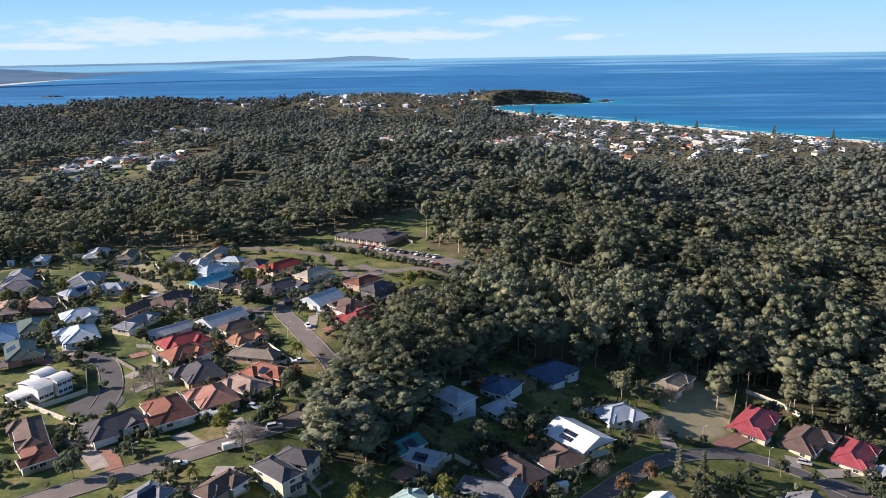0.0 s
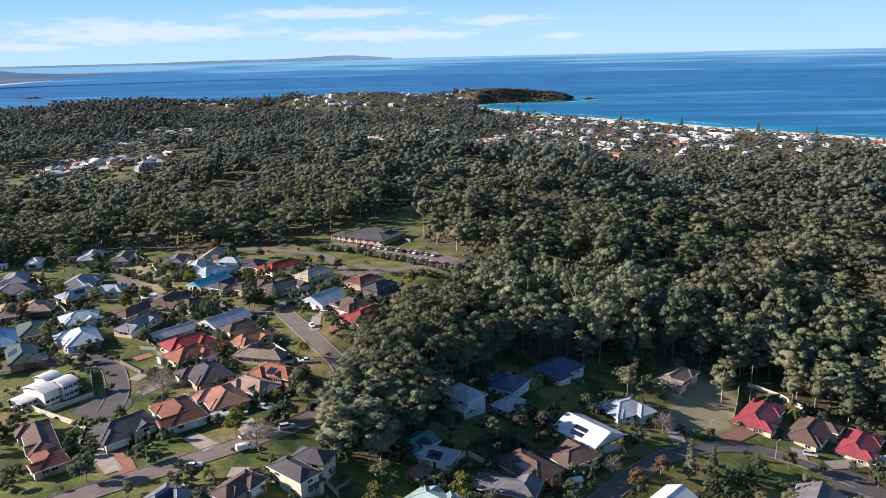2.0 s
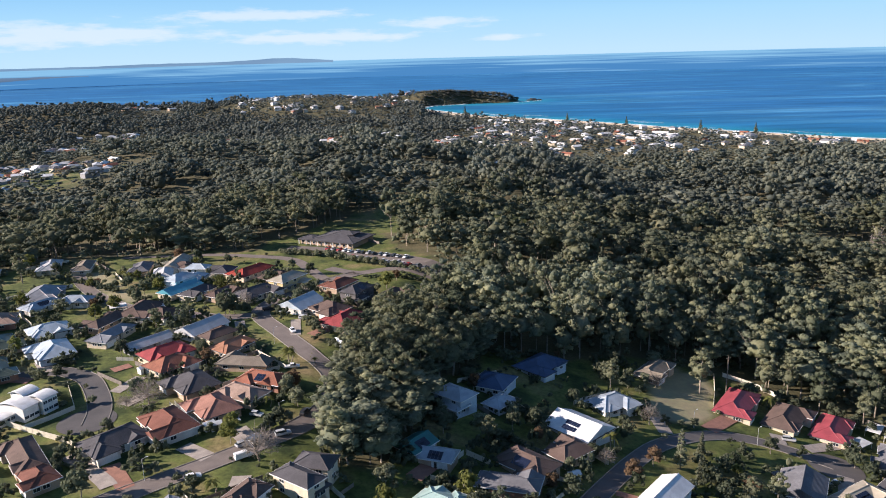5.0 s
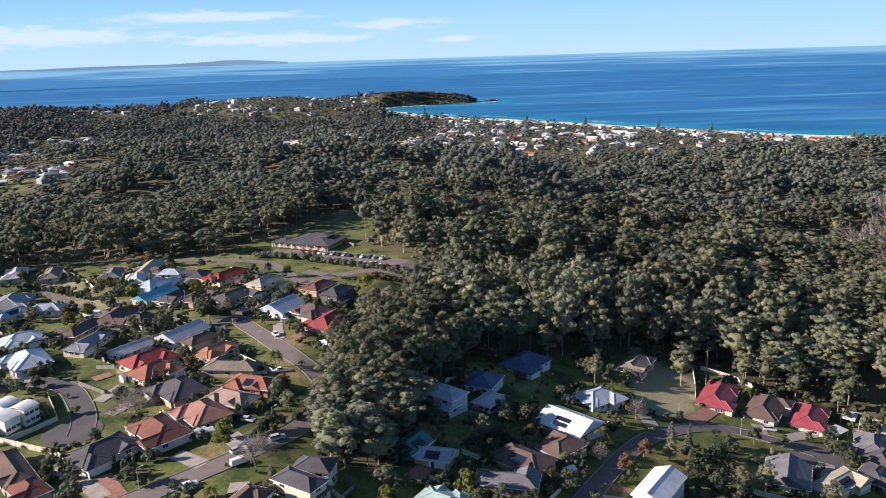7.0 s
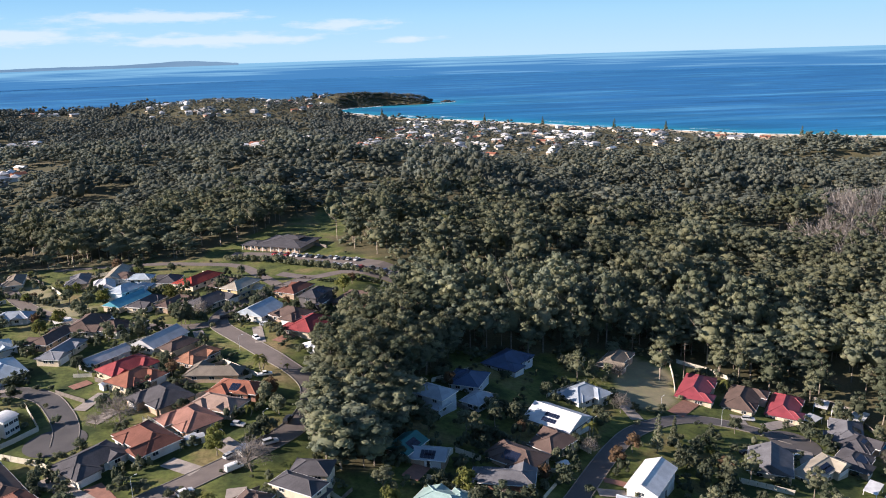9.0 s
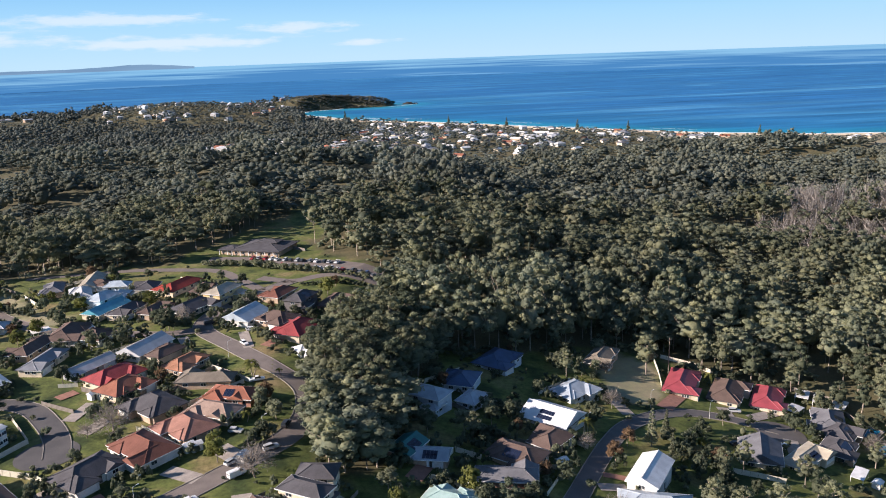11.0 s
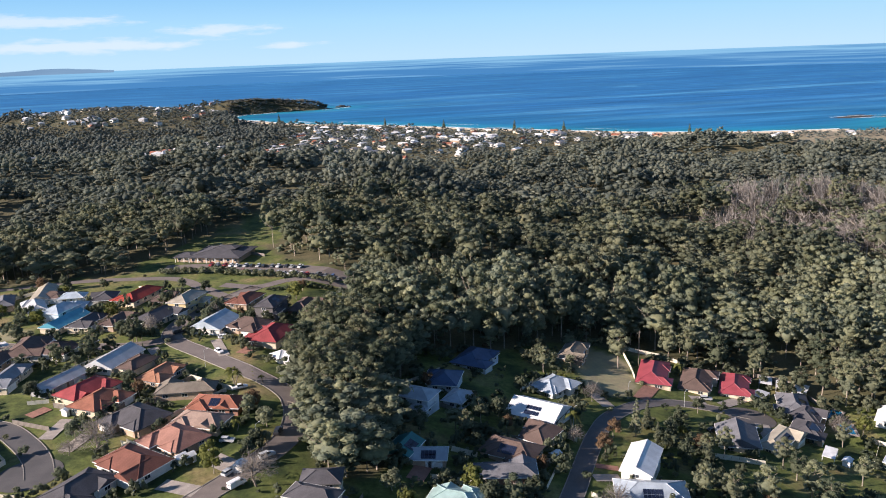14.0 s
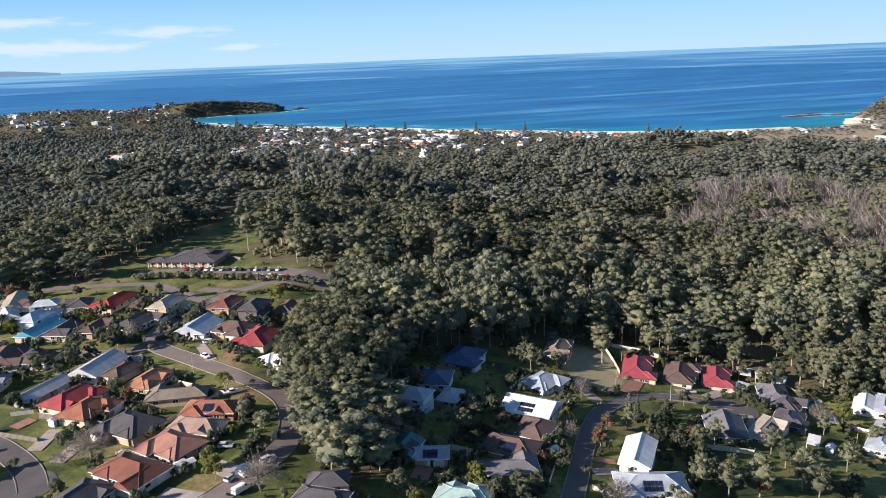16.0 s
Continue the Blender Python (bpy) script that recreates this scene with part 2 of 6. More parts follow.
def part(name, bm, material, parent=None, label="", m=None, smooth=False):
    me = bpy.data.meshes.new(name)
    if isinstance(bm, bmesh.types.BMesh):
        bm.normal_update()
        bm.to_mesh(me)
        bm.free()
    else:
        me.from_pydata(*bm)
    me.materials.append(material)
    if smooth:
        me.shade_smooth()
    ob = new(name, me)
    ob.parent = parent
    if m is not None:
        ob.matrix_basis = m
    if label:
        ob["label"] = label
    return ob


def share(name, me, parent, m, label=""):
    ob = new(name, me)
    ob.parent = parent
    ob.matrix_basis = m
    if label:
        ob["label"] = label
    return ob


def box(bm, x0, y0, z0, x1, y1, z1, bevel=0.0):
    r = bmesh.ops.create_cube(bm, size=1.0, matrix=Matrix.LocRotScale(((x0 + x1) / 2, (y0 + y1) / 2, (z0 + z1) / 2), None, (x1 - x0, y1 - y0, z1 - z0)))
    if bevel:
        es = list({e for v in r["verts"] for e in v.link_edges})
        bmesh.ops.bevel(bm, geom=es, offset=bevel, segments=1, affect="EDGES")


def poly(bm, pts):
    return bm.faces.new([bm.verts.new(p) for p in pts])


def cone(bm, a, b, r0, r1, n=7):
    a, b = Vector(a), Vector(b)
    q = (b - a).to_track_quat("Z", "Y")
    lo, hi = [], []
    for k in range(n):
        c = 2 * math.pi * k / n
        d = Vector((math.cos(c), math.sin(c), 0))
        lo.append(bm.verts.new(a + q @ (d * r0)))
        hi.append(bm.verts.new(b + q @ (d * r1)))
    for k in range(n):
        bm.faces.new((lo[k], lo[(k + 1) % n], hi[(k + 1) % n], hi[k]))
    bm.faces.new(hi)


# ---- the lie of the land ----
SEA = -10.0


def sst(a, b, v):
    t = min(1.0, max(0.0, (v - a) / (b - a)))
    return t * t * (3 - 2 * t)


def hill(x, y, cx, cy, sx, sy):
    return math.exp(-((x - cx) / sx) ** 2 - ((y - cy) / sy) ** 2)


# the shore, from the west round the north, the headland and the bay to the east
SHORE = [(-3600, 1500), (-1500, 1900), (-900, 2010), (-500, 2080), (-150, 2170), (60, 2190), (226, 2122), (165, 2062), (50, 2052), (-30, 2018),
         (-75, 1945), (-52, 1868), (-12, 1800), (32, 1698), (100, 1610), (192, 1522), (284, 1420), (362, 1312), (466, 1200), (564, 1092), (695, 1004),
         (835, 962), (895, 950), (940, 1002), (1005, 1032), (1060, 1052), (1160, 1050), (1290, 960), (1500, 700), (3600, 300)]


def shore_distance(x, y):
    """Metres inland of the shore; negative out at sea."""
    best, inside = 1e9, False
    ring = SHORE + [(3600, -2000), (-3600, -2000)]
    for (ax, ay), (bx, by) in zip(ring, ring[1:] + ring[:1]):
        dx, dy = bx - ax, by - ay
        u = min(1.0, max(0.0, ((x - ax) * dx + (y - ay) * dy) / (dx * dx + dy * dy)))
        best = min(best, math.hypot(x - ax - u * dx, y - ay - u * dy))
        if (ay > y) != (by > y) and x < (bx - ax) * (y - ay) / (by - ay) + ax:
            inside = not inside
    return best if inside else -best


def plain(x, y):
    x0 = -72 + 72 * sst(270, 470, y)
    s = min(200, max(0, x - x0))
    h = 18 - 0.172 * s + (0.00022 * (s - 150) ** 2 if s > 150 else 0)
    h -= 13 * sst(-130, -230, x) * sst(400, 470, y)
    h -= 6 * sst(600, 900, y) * sst(-250, 0, x) * sst(200, 0, x)
    h += 10 * hill(x, y, -290, 960, 220, 220)
    # low ridges and gullies under the wood
    h += 6.5 * sst(410, 560, y) * noise.noise((x * 0.0075, y * 0.012, 3.3))
    return h


def ground(x, y):
    h = plain(x, y)
    if y > 850:
        far = sst(850, 1150, y)
        h = h * (1 - far) + far * (-3 + 4 * sst(100, -300, x))
        h += 34 * hill(x, y, -310, 1720, 260, 190) + 36 * hill(x, y, -770, 1480, 205, 220) + 26 * hill(x, y, -10, 2080, 175, 70)
        h += 36 * hill(x, y, 1095, 990, 75, 50)
        d = shore_distance(x, y)
        if d > 30:
            h = max(h, SEA + 1.2 - 8 * sst(900, 850, y))
        # flat dunes behind the long beach
        if d < 320 and x > -60 and y < 1840:
            h += (SEA + 2.5 - h) * sst(320, 150, d) * sst(1840, 1780, y) * sst(1030, 990, x)
        if d < 130:
            rise = SEA - 4 + 5.0 * sst(-14, 26, d)
            steep = max(sst(-60, 30, y - 1950) * sst(-140, -60, x), sst(985, 1030, x))
            h = rise + (max(h, SEA + 1.5) - rise) * sst(18 - 12 * steep, 120 - 80 * steep, d) if d > -20 else SEA - 4
    return h


def spans(a, b, fine_a, fine_b, fine, coarse):
    v, out = a, []
    while v < b:
        out.append(v)
        v += fine if fine_a <= v < fine_b else coarse
    return out + [b]


def inside(p, ring):
    x, y = p
    c = False
    for (ax, ay), (bx, by) in zip(ring, ring[1:] + ring[:1]):
        if (ay > y) != (by > y) and x < (bx - ax) * (y - ay) / (by - ay) + ax:
            c = not c
    return c


# outlines on the plan
TOWN = [(-330, 60), (-330, 345), (-268, 362), (-246, 388), (-228, 402), (-200, 408), (-163, 417), (-124, 410), (-128, 432), (-104, 452), (-60, 446), (-48, 410),
        (-20, 376), (-14, 352), (-28, 330), (-40, 300), (-30, 262), (-4, 284), (26, 284), (54, 296), (80, 294), (100, 277), (122, 264), (138, 247), (141, 225), (180, 212), (260, 190), (260, 60)]
CLUMP = [(-56, 226), (-58, 258), (-44, 300), (-24, 318), (-2, 300), (-12, 264), (-28, 244), (-33, 208), (-41, 186), (-53, 184), (-58, 196)]
GREENS = [[(-112, 452), (-50, 448), (-40, 500), (-22, 540), (-60, 552), (-96, 480)], [(-20, 486), (20, 478), (40, 512), (-10, 524)], [(118, 296), (150, 300), (158, 318), (126, 316)], [(612, 905), (690, 850), (712, 872), (640, 925)], [(690, 845), (730, 765), (775, 790), (722, 862)], [(-505, 690), (-375, 690), (-375, 850), (-510, 860)]]
SUBURB = [(-545, 690), (-365, 690), (-350, 890), (-550, 900)]
EAST_TOWN = [(600, 935), (668, 862), (730, 772), (800, 730), (1100, 800), (1020, 1000), (880, 960), (700, 990)]
VERGE = [(-210, 377), (-195, 377), (-175, 343), (-158, 334), (-156, 323), (-174, 327), (-192, 347)]
DRY = [(50, 241), (66, 240), (77, 256), (84, 282), (70, 292), (54, 268)]
VILLAGE = [(-60, 970), (-20, 900), (110, 895), (260, 955), (560, 1000), (400, 1260), (260, 1420), (60, 1500), (20, 1250)]
# small settled clearings in the wood: place and radius
CLEARINGS = [(-538, 1200, 55), (-340, 1105, 40), (-155, 950, 38), (-72, 860, 26), (-535, 1035, 40), (-620, 1600, 60), (-391, 1700, 40), (-124, 1190, 34), (40, 770, 16)]


def in_clearing(x, y):
    return any((x - a) ** 2 + (y - b) ** 2 < r * r for a, b, r in CLEARINGS)


HILLTOP = [(-430, 1540), (-150, 1500), (-80, 1850), (-70, 2080), (-300, 2060), (-480, 1820)]


def build_ground():
    xs = spans(-3400, 3400, -290, 230, 4.0, 40.0)
    ys = spans(-1500, 2300, 130, 470, 4.0, 30.0)
    verts, faces, kinds = [], [], []
    for y in ys:
        for x in xs:
            z = ground(x, y)
            verts.append((x, y, z))
            litter, lawn, sand = 1.0, 0.0, 0.0
            if inside((x, y), TOWN) and not inside((x, y), CLUMP):
                litter, lawn = 0.0, 1.0
            if any(inside((x, y), g) for g in GREENS):
                litter, lawn = 0.0, 1.0
            if inside((x, y), DRY) or inside((x, y), VERGE) or (x > 560 and inside((x, y), EAST_TOWN)):
                sand = 0.34
            if y > 850:
                d = shore_distance(x, y)
                if -40 < d < 34 and y < 1965 and x < 1012:
                    litter, sand = 0.0, 1.0
            kinds.append((litter, lawn, sand, 1.0))
    w = len(xs)
    for j in range(len(ys) - 1):
        for i in range(w - 1):
            a = j * w + i
            faces.append((a, a + 1, a + w + 1, a + w))
    m = mat("ground_cover", (0.070, 0.072, 0.034), (0.135, 0.112, 0.060), rough=0.95, scale=0.06, bump=0.3, bump_scale=1.2, lo=0.3, hi=0.7, fine=0.3)
    t = m.node_tree
    n = t.nodes
    p = n["Principled BSDF"]
    hs = [k for k in n if k.bl_idname == "ShaderNodeHueSaturation"][0]
    at = n.new("ShaderNodeAttribute")
    at.attribute_name = "cover"
    sep = n.new("ShaderNodeSeparateColor")
    link(t, at.outputs["Color"], sep.inputs[0])
    co = n.new("ShaderNodeTexCoord")
    nz = n.new("ShaderNodeTexNoise")
    nz.inputs["Scale"].default_value, nz.inputs["Detail"].default_value = 0.06, 8.0
    link(t, co.outputs["Object"], nz.inputs["Vector"])
    rp = n.new("ShaderNodeValToRGB")
    e = rp.color_ramp.elements
    e[0].position, e[0].color = 0.36, (0.034, 0.052, 0.014, 1)
    e[1].position, e[1].color = 0.70, (0.215, 0.165, 0.080, 1)
    k = e.new(0.50)
    k.color = (0.106, 0.126, 0.032, 1)
    link(t, nz.outputs[0], rp.inputs[0])
    # tufts and mown patches
    nf = n.new("ShaderNodeTexNoise")
    nf.inputs["Scale"].default_value, nf.inputs["Detail"].default_value, nf.inputs["Roughness"].default_value = 0.55, 9.0, 0.72
    link(t, co.outputs["Object"], nf.inputs["Vector"])
    vf = n.new("ShaderNodeMapRange")
    vf.inputs["From Min"].default_value, vf.inputs["From Max"].default_value = 0.32, 0.68
    vf.inputs["To Min"].default_value, vf.inputs["To Max"].default_value = 0.55, 1.45
    link(t, nf.outputs[0], vf.inputs["Value"])
    hv = n.new("ShaderNodeHueSaturation")
    link(t, rp.outputs[0], hv.inputs["Color"])
    link(t, vf.outputs[0], hv.inputs["Value"])
    m1 = n.new("ShaderNodeMix")
    m1.data_type = "RGBA"
    link(t, sep.outputs[1], m1.inputs["Factor"])
    link(t, hs.outputs[0], m1.inputs["A"])
    link(t, hv.outputs[0], m1.inputs["B"])
    m2 = n.new("ShaderNodeMix")
    m2.data_type = "RGBA"
    link(t, sep.outputs[2], m2.inputs["Factor"])
    link(t, m1.outputs["Result"], m2.inputs["A"])
    m2.inputs["B"].default_value = (0.60, 0.50, 0.37, 1)
    link(t, m2.outputs["Result"], p.inputs["Base Color"])
    M["ground"] = m
    ob = part("ground", (verts, [], faces), m, smooth=True)
    a = ob.data.color_attributes.new("cover", "FLOAT_COLOR", "POINT")
    a.data.foreach_set("color", np.array(kinds, dtype=np.float32).ravel())
    return tagged(ob, "lawns, dry grass and leaf litter of the suburb and woods", "ground", kind="structure")


build_ground()


def build_sea():
    xs = spans(-4800, 4800, -200, 1100, 22.0, 90.0)
    ys = spans(900, 4860, 940, 2240, 22.0, 90.0)
    verts, faces, deep = [], [], []
    for y in ys:
        for x in xs:
            verts.append((x, y, SEA))
            d = -shore_distance(x, y) if y < 2700 else 600
            s = max(0.0, 1 - max(d, 0) / 95)
            deep.append((s, max(0.0, 1 - max(d, 0) / 420), 0, 1))
    w = len(xs)
    for j in range(len(ys) - 1):
        for i in range(w - 1):
            a = j * w + i
            faces.append((a, a + 1, a + w + 1, a + w))
    m = bpy.data.materials.new("sea_water")
    m.use_nodes = True
    t = m.node_tree
    n = t.nodes
    p = n["Principled BSDF"]
    p.inputs["Roughness"].default_value, p.inputs["Specular IOR Level"].default_value = 0.55, 0.12
    co = n.new("ShaderNodeTexCoord")
    mp = n.new("ShaderNodeMapping")
    mp.inputs["Rotation"].default_value = (0, 0, radians(-12))
    mp.inputs["Scale"].default_value = (0.0008, 0.0036, 1)
    link(t, co.outputs["Object"], mp.inputs[0])
    nz = n.new("ShaderNodeTexNoise")
    nz.inputs["Scale"].default_value, nz.inputs["Detail"].default_value = 1.0, 9.0
    nz.inputs["Roughness"].default_value, nz.inputs["Distortion"].default_value = 0.62, 1.2
    link(t, mp.outputs[0], nz.inputs["Vector"])
    rp = n.new("ShaderNodeValToRGB")
    e = rp.color_ramp.elements
    e[0].position, e[0].color = 0.38, (0.019, 0.128, 0.318, 1)
    e[1].position, e[1].color = 0.70, (0.078, 0.279, 0.488, 1)
    k = e.new(0.54)
    k.color = (0.025, 0.151, 0.348, 1)
    link(t, nz.outputs[0], rp.inputs[0])
    at = n.new("ShaderNodeAttribute")
    at.attribute_name = "depth"
    sep = n.new("ShaderNodeSeparateColor")
    link(t, at.outputs["Color"], sep.inputs[0])
    m0 = n.new("ShaderNodeMix")
    m0.data_type = "RGBA"
    k0 = n.new("ShaderNodeMath")
    k0.operation = "MULTIPLY"
    k0.inputs[1].default_value = 0.55
    link(t, sep.outputs[1], k0.inputs[0])
    link(t, k0.outputs[0], m0.inputs["Factor"])
    link(t, rp.outputs[0], m0.inputs["A"])
    m0.inputs["B"].default_value = (0.004, 0.141, 0.288, 1)
    m1 = n.new("ShaderNodeMix")
    m1.data_type = "RGBA"
    link(t, sep.outputs[0], m1.inputs["Factor"])
    link(t, m0.outputs["Result"], m1.inputs["A"])
    m1.inputs["B"].default_value = (0.015, 0.238, 0.348, 1)
    # fine ripples, their bright and dark sides put into the water's colour
    mr = n.new("ShaderNodeMapping")
    mr.inputs["Rotation"].default_value = (0, 0, radians(-10))
    mr.inputs["Scale"].default_value = (0.0035, 0.022, 1)
    link(t, co.outputs["Object"], mr.inputs[0])
    nr = n.new("ShaderNodeTexNoise")
    nr.inputs["Scale"].default_value, nr.inputs["Detail"].default_value, nr.inputs["Roughness"].default_value = 1.0, 6.0, 0.65
    link(t, mr.outputs[0], nr.inputs["Vector"])
    vr = n.new("ShaderNodeMapRange")
    vr.inputs["From Min"].default_value, vr.inputs["From Max"].default_value = 0.32, 0.68
    vr.inputs["To Min"].default_value, vr.inputs["To Max"].default_value = 0.66, 1.26
    link(t, nr.outputs[0], vr.inputs["Value"])
    hr = n.new("ShaderNodeHueSaturation")
    link(t, m1.outputs["Result"], hr.inputs["Color"])
    link(t, vr.outputs[0], hr.inputs["Value"])
    link(t, hr.outputs[0], p.inputs["Base Color"])
    n3 = n.new("ShaderNodeTexNoise")
    n3.inputs["Scale"].default_value, n3.inputs["Detail"].default_value = 0.06, 6.0
    link(t, co.outputs["Object"], n3.inputs["Vector"])
    bp = n.new("ShaderNodeBump")
    bp.inputs["Strength"].default_value, bp.inputs["Distance"].default_value = 0.35, 2.0
    link(t, n3.outputs[0], bp.inputs["Height"])
    link(t, bp.outputs[0], p.inputs["Normal"])
    ob = part("water", (verts, [], faces), m)
    a = ob.data.color_attributes.new("depth", "FLOAT_COLOR", "POINT")
    a.data.foreach_set("color", np.array(deep, dtype=np.float32).ravel())
    return tagged(ob, "calm deep blue sea, turquoise close to the shore", "sea", kind="structure")


build_sea()


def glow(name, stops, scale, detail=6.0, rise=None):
    """A far backdrop's own glow in place of daylight: colours in long level streaks."""
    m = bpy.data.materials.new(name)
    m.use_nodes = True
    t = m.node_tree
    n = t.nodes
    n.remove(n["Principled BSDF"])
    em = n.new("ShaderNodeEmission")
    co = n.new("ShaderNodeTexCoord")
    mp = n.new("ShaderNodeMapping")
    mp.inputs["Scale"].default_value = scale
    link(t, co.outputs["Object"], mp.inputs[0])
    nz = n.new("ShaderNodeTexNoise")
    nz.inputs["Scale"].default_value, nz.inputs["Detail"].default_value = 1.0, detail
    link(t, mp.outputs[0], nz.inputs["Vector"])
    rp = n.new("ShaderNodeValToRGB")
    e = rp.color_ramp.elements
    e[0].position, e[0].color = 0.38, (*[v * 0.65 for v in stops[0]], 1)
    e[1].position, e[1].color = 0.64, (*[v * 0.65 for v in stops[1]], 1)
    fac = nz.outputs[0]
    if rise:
        # paler towards the horizon, the far light put into the glow
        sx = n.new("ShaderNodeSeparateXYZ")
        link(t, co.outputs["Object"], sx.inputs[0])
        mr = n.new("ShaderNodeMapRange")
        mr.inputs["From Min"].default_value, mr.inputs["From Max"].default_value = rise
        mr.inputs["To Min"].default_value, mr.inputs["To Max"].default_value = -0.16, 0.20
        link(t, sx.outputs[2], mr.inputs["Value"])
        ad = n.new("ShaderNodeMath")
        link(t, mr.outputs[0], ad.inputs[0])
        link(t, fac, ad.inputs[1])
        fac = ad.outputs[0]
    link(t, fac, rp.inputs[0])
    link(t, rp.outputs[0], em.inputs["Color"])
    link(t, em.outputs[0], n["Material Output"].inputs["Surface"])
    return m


def backdrop(name, radius, a0, a1, low, high, material, label, steps=160):
    """An upright strip far out, from bearing a0 to a1; low and high give its edges by bearing."""
    verts, faces = [], []
    for k in range(steps + 1):
        a = a0 + (a1 - a0) * k / steps
        x, y = -40 + radius * math.sin(radians(a)), radius * math.cos(radians(a))
        verts += [(x, y, low(a)), (x, y, high(a))]
    for k in range(steps):
        faces.append((2 * k, 2 * k + 2, 2 * k + 3, 2 * k + 1))
    ob = part(name, (verts, [], faces), material)
    return tagged(ob, label, "backdrop", kind="structure")


HORIZON = 95.0
# this strip gives out the lit sea's colours itself; no sunlight shapes it
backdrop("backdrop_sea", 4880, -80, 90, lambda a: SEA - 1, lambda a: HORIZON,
         glow("far_sea_glow", ((0.070, 0.240, 0.52), (0.24, 0.50, 0.76)), (0.0011, 0.0011, 0.075), rise=(20.0, 95.0)), "glowing backdrop of far open sea out to the horizon")
# cape and coast glow too, the blue haze of distance put into their colours
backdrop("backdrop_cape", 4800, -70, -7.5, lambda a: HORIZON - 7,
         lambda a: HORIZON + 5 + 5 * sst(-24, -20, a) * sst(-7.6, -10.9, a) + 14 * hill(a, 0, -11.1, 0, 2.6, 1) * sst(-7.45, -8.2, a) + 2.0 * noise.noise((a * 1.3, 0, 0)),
         glow("far_cape_glow", ((0.17, 0.29, 0.46), (0.22, 0.36, 0.54)), (0.002, 0.002, 0.03)), "glowing backdrop of a distant cape across the bay, haze put into its blue")
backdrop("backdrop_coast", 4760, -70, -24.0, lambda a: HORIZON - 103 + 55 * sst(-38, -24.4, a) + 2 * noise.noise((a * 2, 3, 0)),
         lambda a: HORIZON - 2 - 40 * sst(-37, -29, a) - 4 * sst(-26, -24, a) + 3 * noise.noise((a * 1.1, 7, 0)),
         glow("far_coast_glow", ((0.105, 0.175, 0.29), (0.15, 0.235, 0.37)), (0.004, 0.004, 0.05)), "glowing backdrop of a wooded far shore across the bay, dimmed by painted haze")
# the beach glows pale in place of sunlight on sand
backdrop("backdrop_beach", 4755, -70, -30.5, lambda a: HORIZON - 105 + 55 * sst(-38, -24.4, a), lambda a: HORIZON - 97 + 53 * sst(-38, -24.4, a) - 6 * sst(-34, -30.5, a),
         glow("far_beach_glow", ((0.62, 0.60, 0.55), (0.75, 0.72, 0.66)), (0.01, 0.01, 0.05)), "glowing backdrop of a thin pale beach on the far shore")


# ---- roads ----
def ribbon(pts, width, lift, step=2.5, cross=4):
    """A strip along a smoothed line, draped over the ground."""
    line = []
    p = [pts[0]] + list(pts) + [pts[-1]]
    for k in range(1, len(p) - 2):
        n = max(2, int(math.dist(p[k], p[k + 1]) / step))
        for j in range(n):
            u = j / n
            line.append(tuple(0.5 * (2 * b + (c - a) * u + (2 * a - 5 * b + 4 * c - d) * u * u + (3 * b - a - 3 * c + d) * u ** 3)
                              for a, b, c, d in zip(p[k - 1], p[k], p[k + 1], p[k + 2])))
    line.append(pts[-1])
    verts, faces = [], []
    for k, (x, y) in enumerate(line):
        ax, ay = line[max(0, k - 1)]
        bx, by = line[min(len(line) - 1, k + 1)]
        d = math.hypot(bx - ax, by - ay) or 1
        nx, ny = -(by - ay) / d, (bx - ax) / d
        for j in range(cross + 1):
            o = width * (j / cross - 0.5)
            verts.append((x + nx * o, y + ny * o, ground(x + nx * o, y + ny * o) + lift))
    c = cross + 1
    for k in range(len(line) - 1):
        for j in range(cross):
            faces.append((k * c + j, k * c + j + 1, k * c + c + j + 1, k * c + c + j))
    return verts, faces, line


ROADS = []


def road(name, pts, width, material, kerb=True, label="grey asphalt suburban street with concrete kerbs"):
    verts, faces, line = ribbon(pts, width, 0.10)
    ob = tagged(part(name, (verts, [], faces), material), label, "road", kind="structure")
    ROADS.append((line, width / 2))
    if kerb:
        for s in (-1, 1):
            kv, kf = [], []
            for k, (x, y) in enumerate(line):
                ax, ay = line[max(0, k - 1)]
                bx, by = line[min(len(line) - 1, k + 1)]
                d = math.hypot(bx - ax, by - ay) or 1
                nx, ny = -(by - ay) / d * s, (bx - ax) / d * s
                for o, h in ((width / 2 - 0.02, 0.05), (width / 2, 0.24), (width / 2 + 0.22, 0.24), (width / 2 + 0.24, 0.0)):
                    kv.append((x + nx * o, y + ny * o, ground(x + nx * o, y + ny * o) + h))
            for k in range(len(line) - 1):
                for j in range(3):
                    kf.append((4 * k + j, 4 * k + j + 1, 4 * k + 4 + j + 1, 4 * k + 4 + j))
            part("kerb", (kv, [], kf), M["kerb"], ob)
    return ob


def disc(name, x, y, r, material, label):
    verts, faces = [(x, y, ground(x, y) + 0.115)], []
    for ring in (0.5, 1.0):
        for k in range(28):
            a = 2 * math.pi * k / 28
            px, py = x + r * ring * math.cos(a), y + r * ring * math.sin(a)
            verts.append((px, py, ground(px, py) + 0.115))
    for k in range(28):
        faces.append((0, 1 + k, 1 + (k + 1) % 28))
        faces.append((1 + k, 29 + k, 29 + (k + 1) % 28, 1 + (k + 1) % 28))
    ROADS.append(([(x, y)], r))
    return tagged(part(name, (verts, [], faces), material), label, "road", kind="structure")


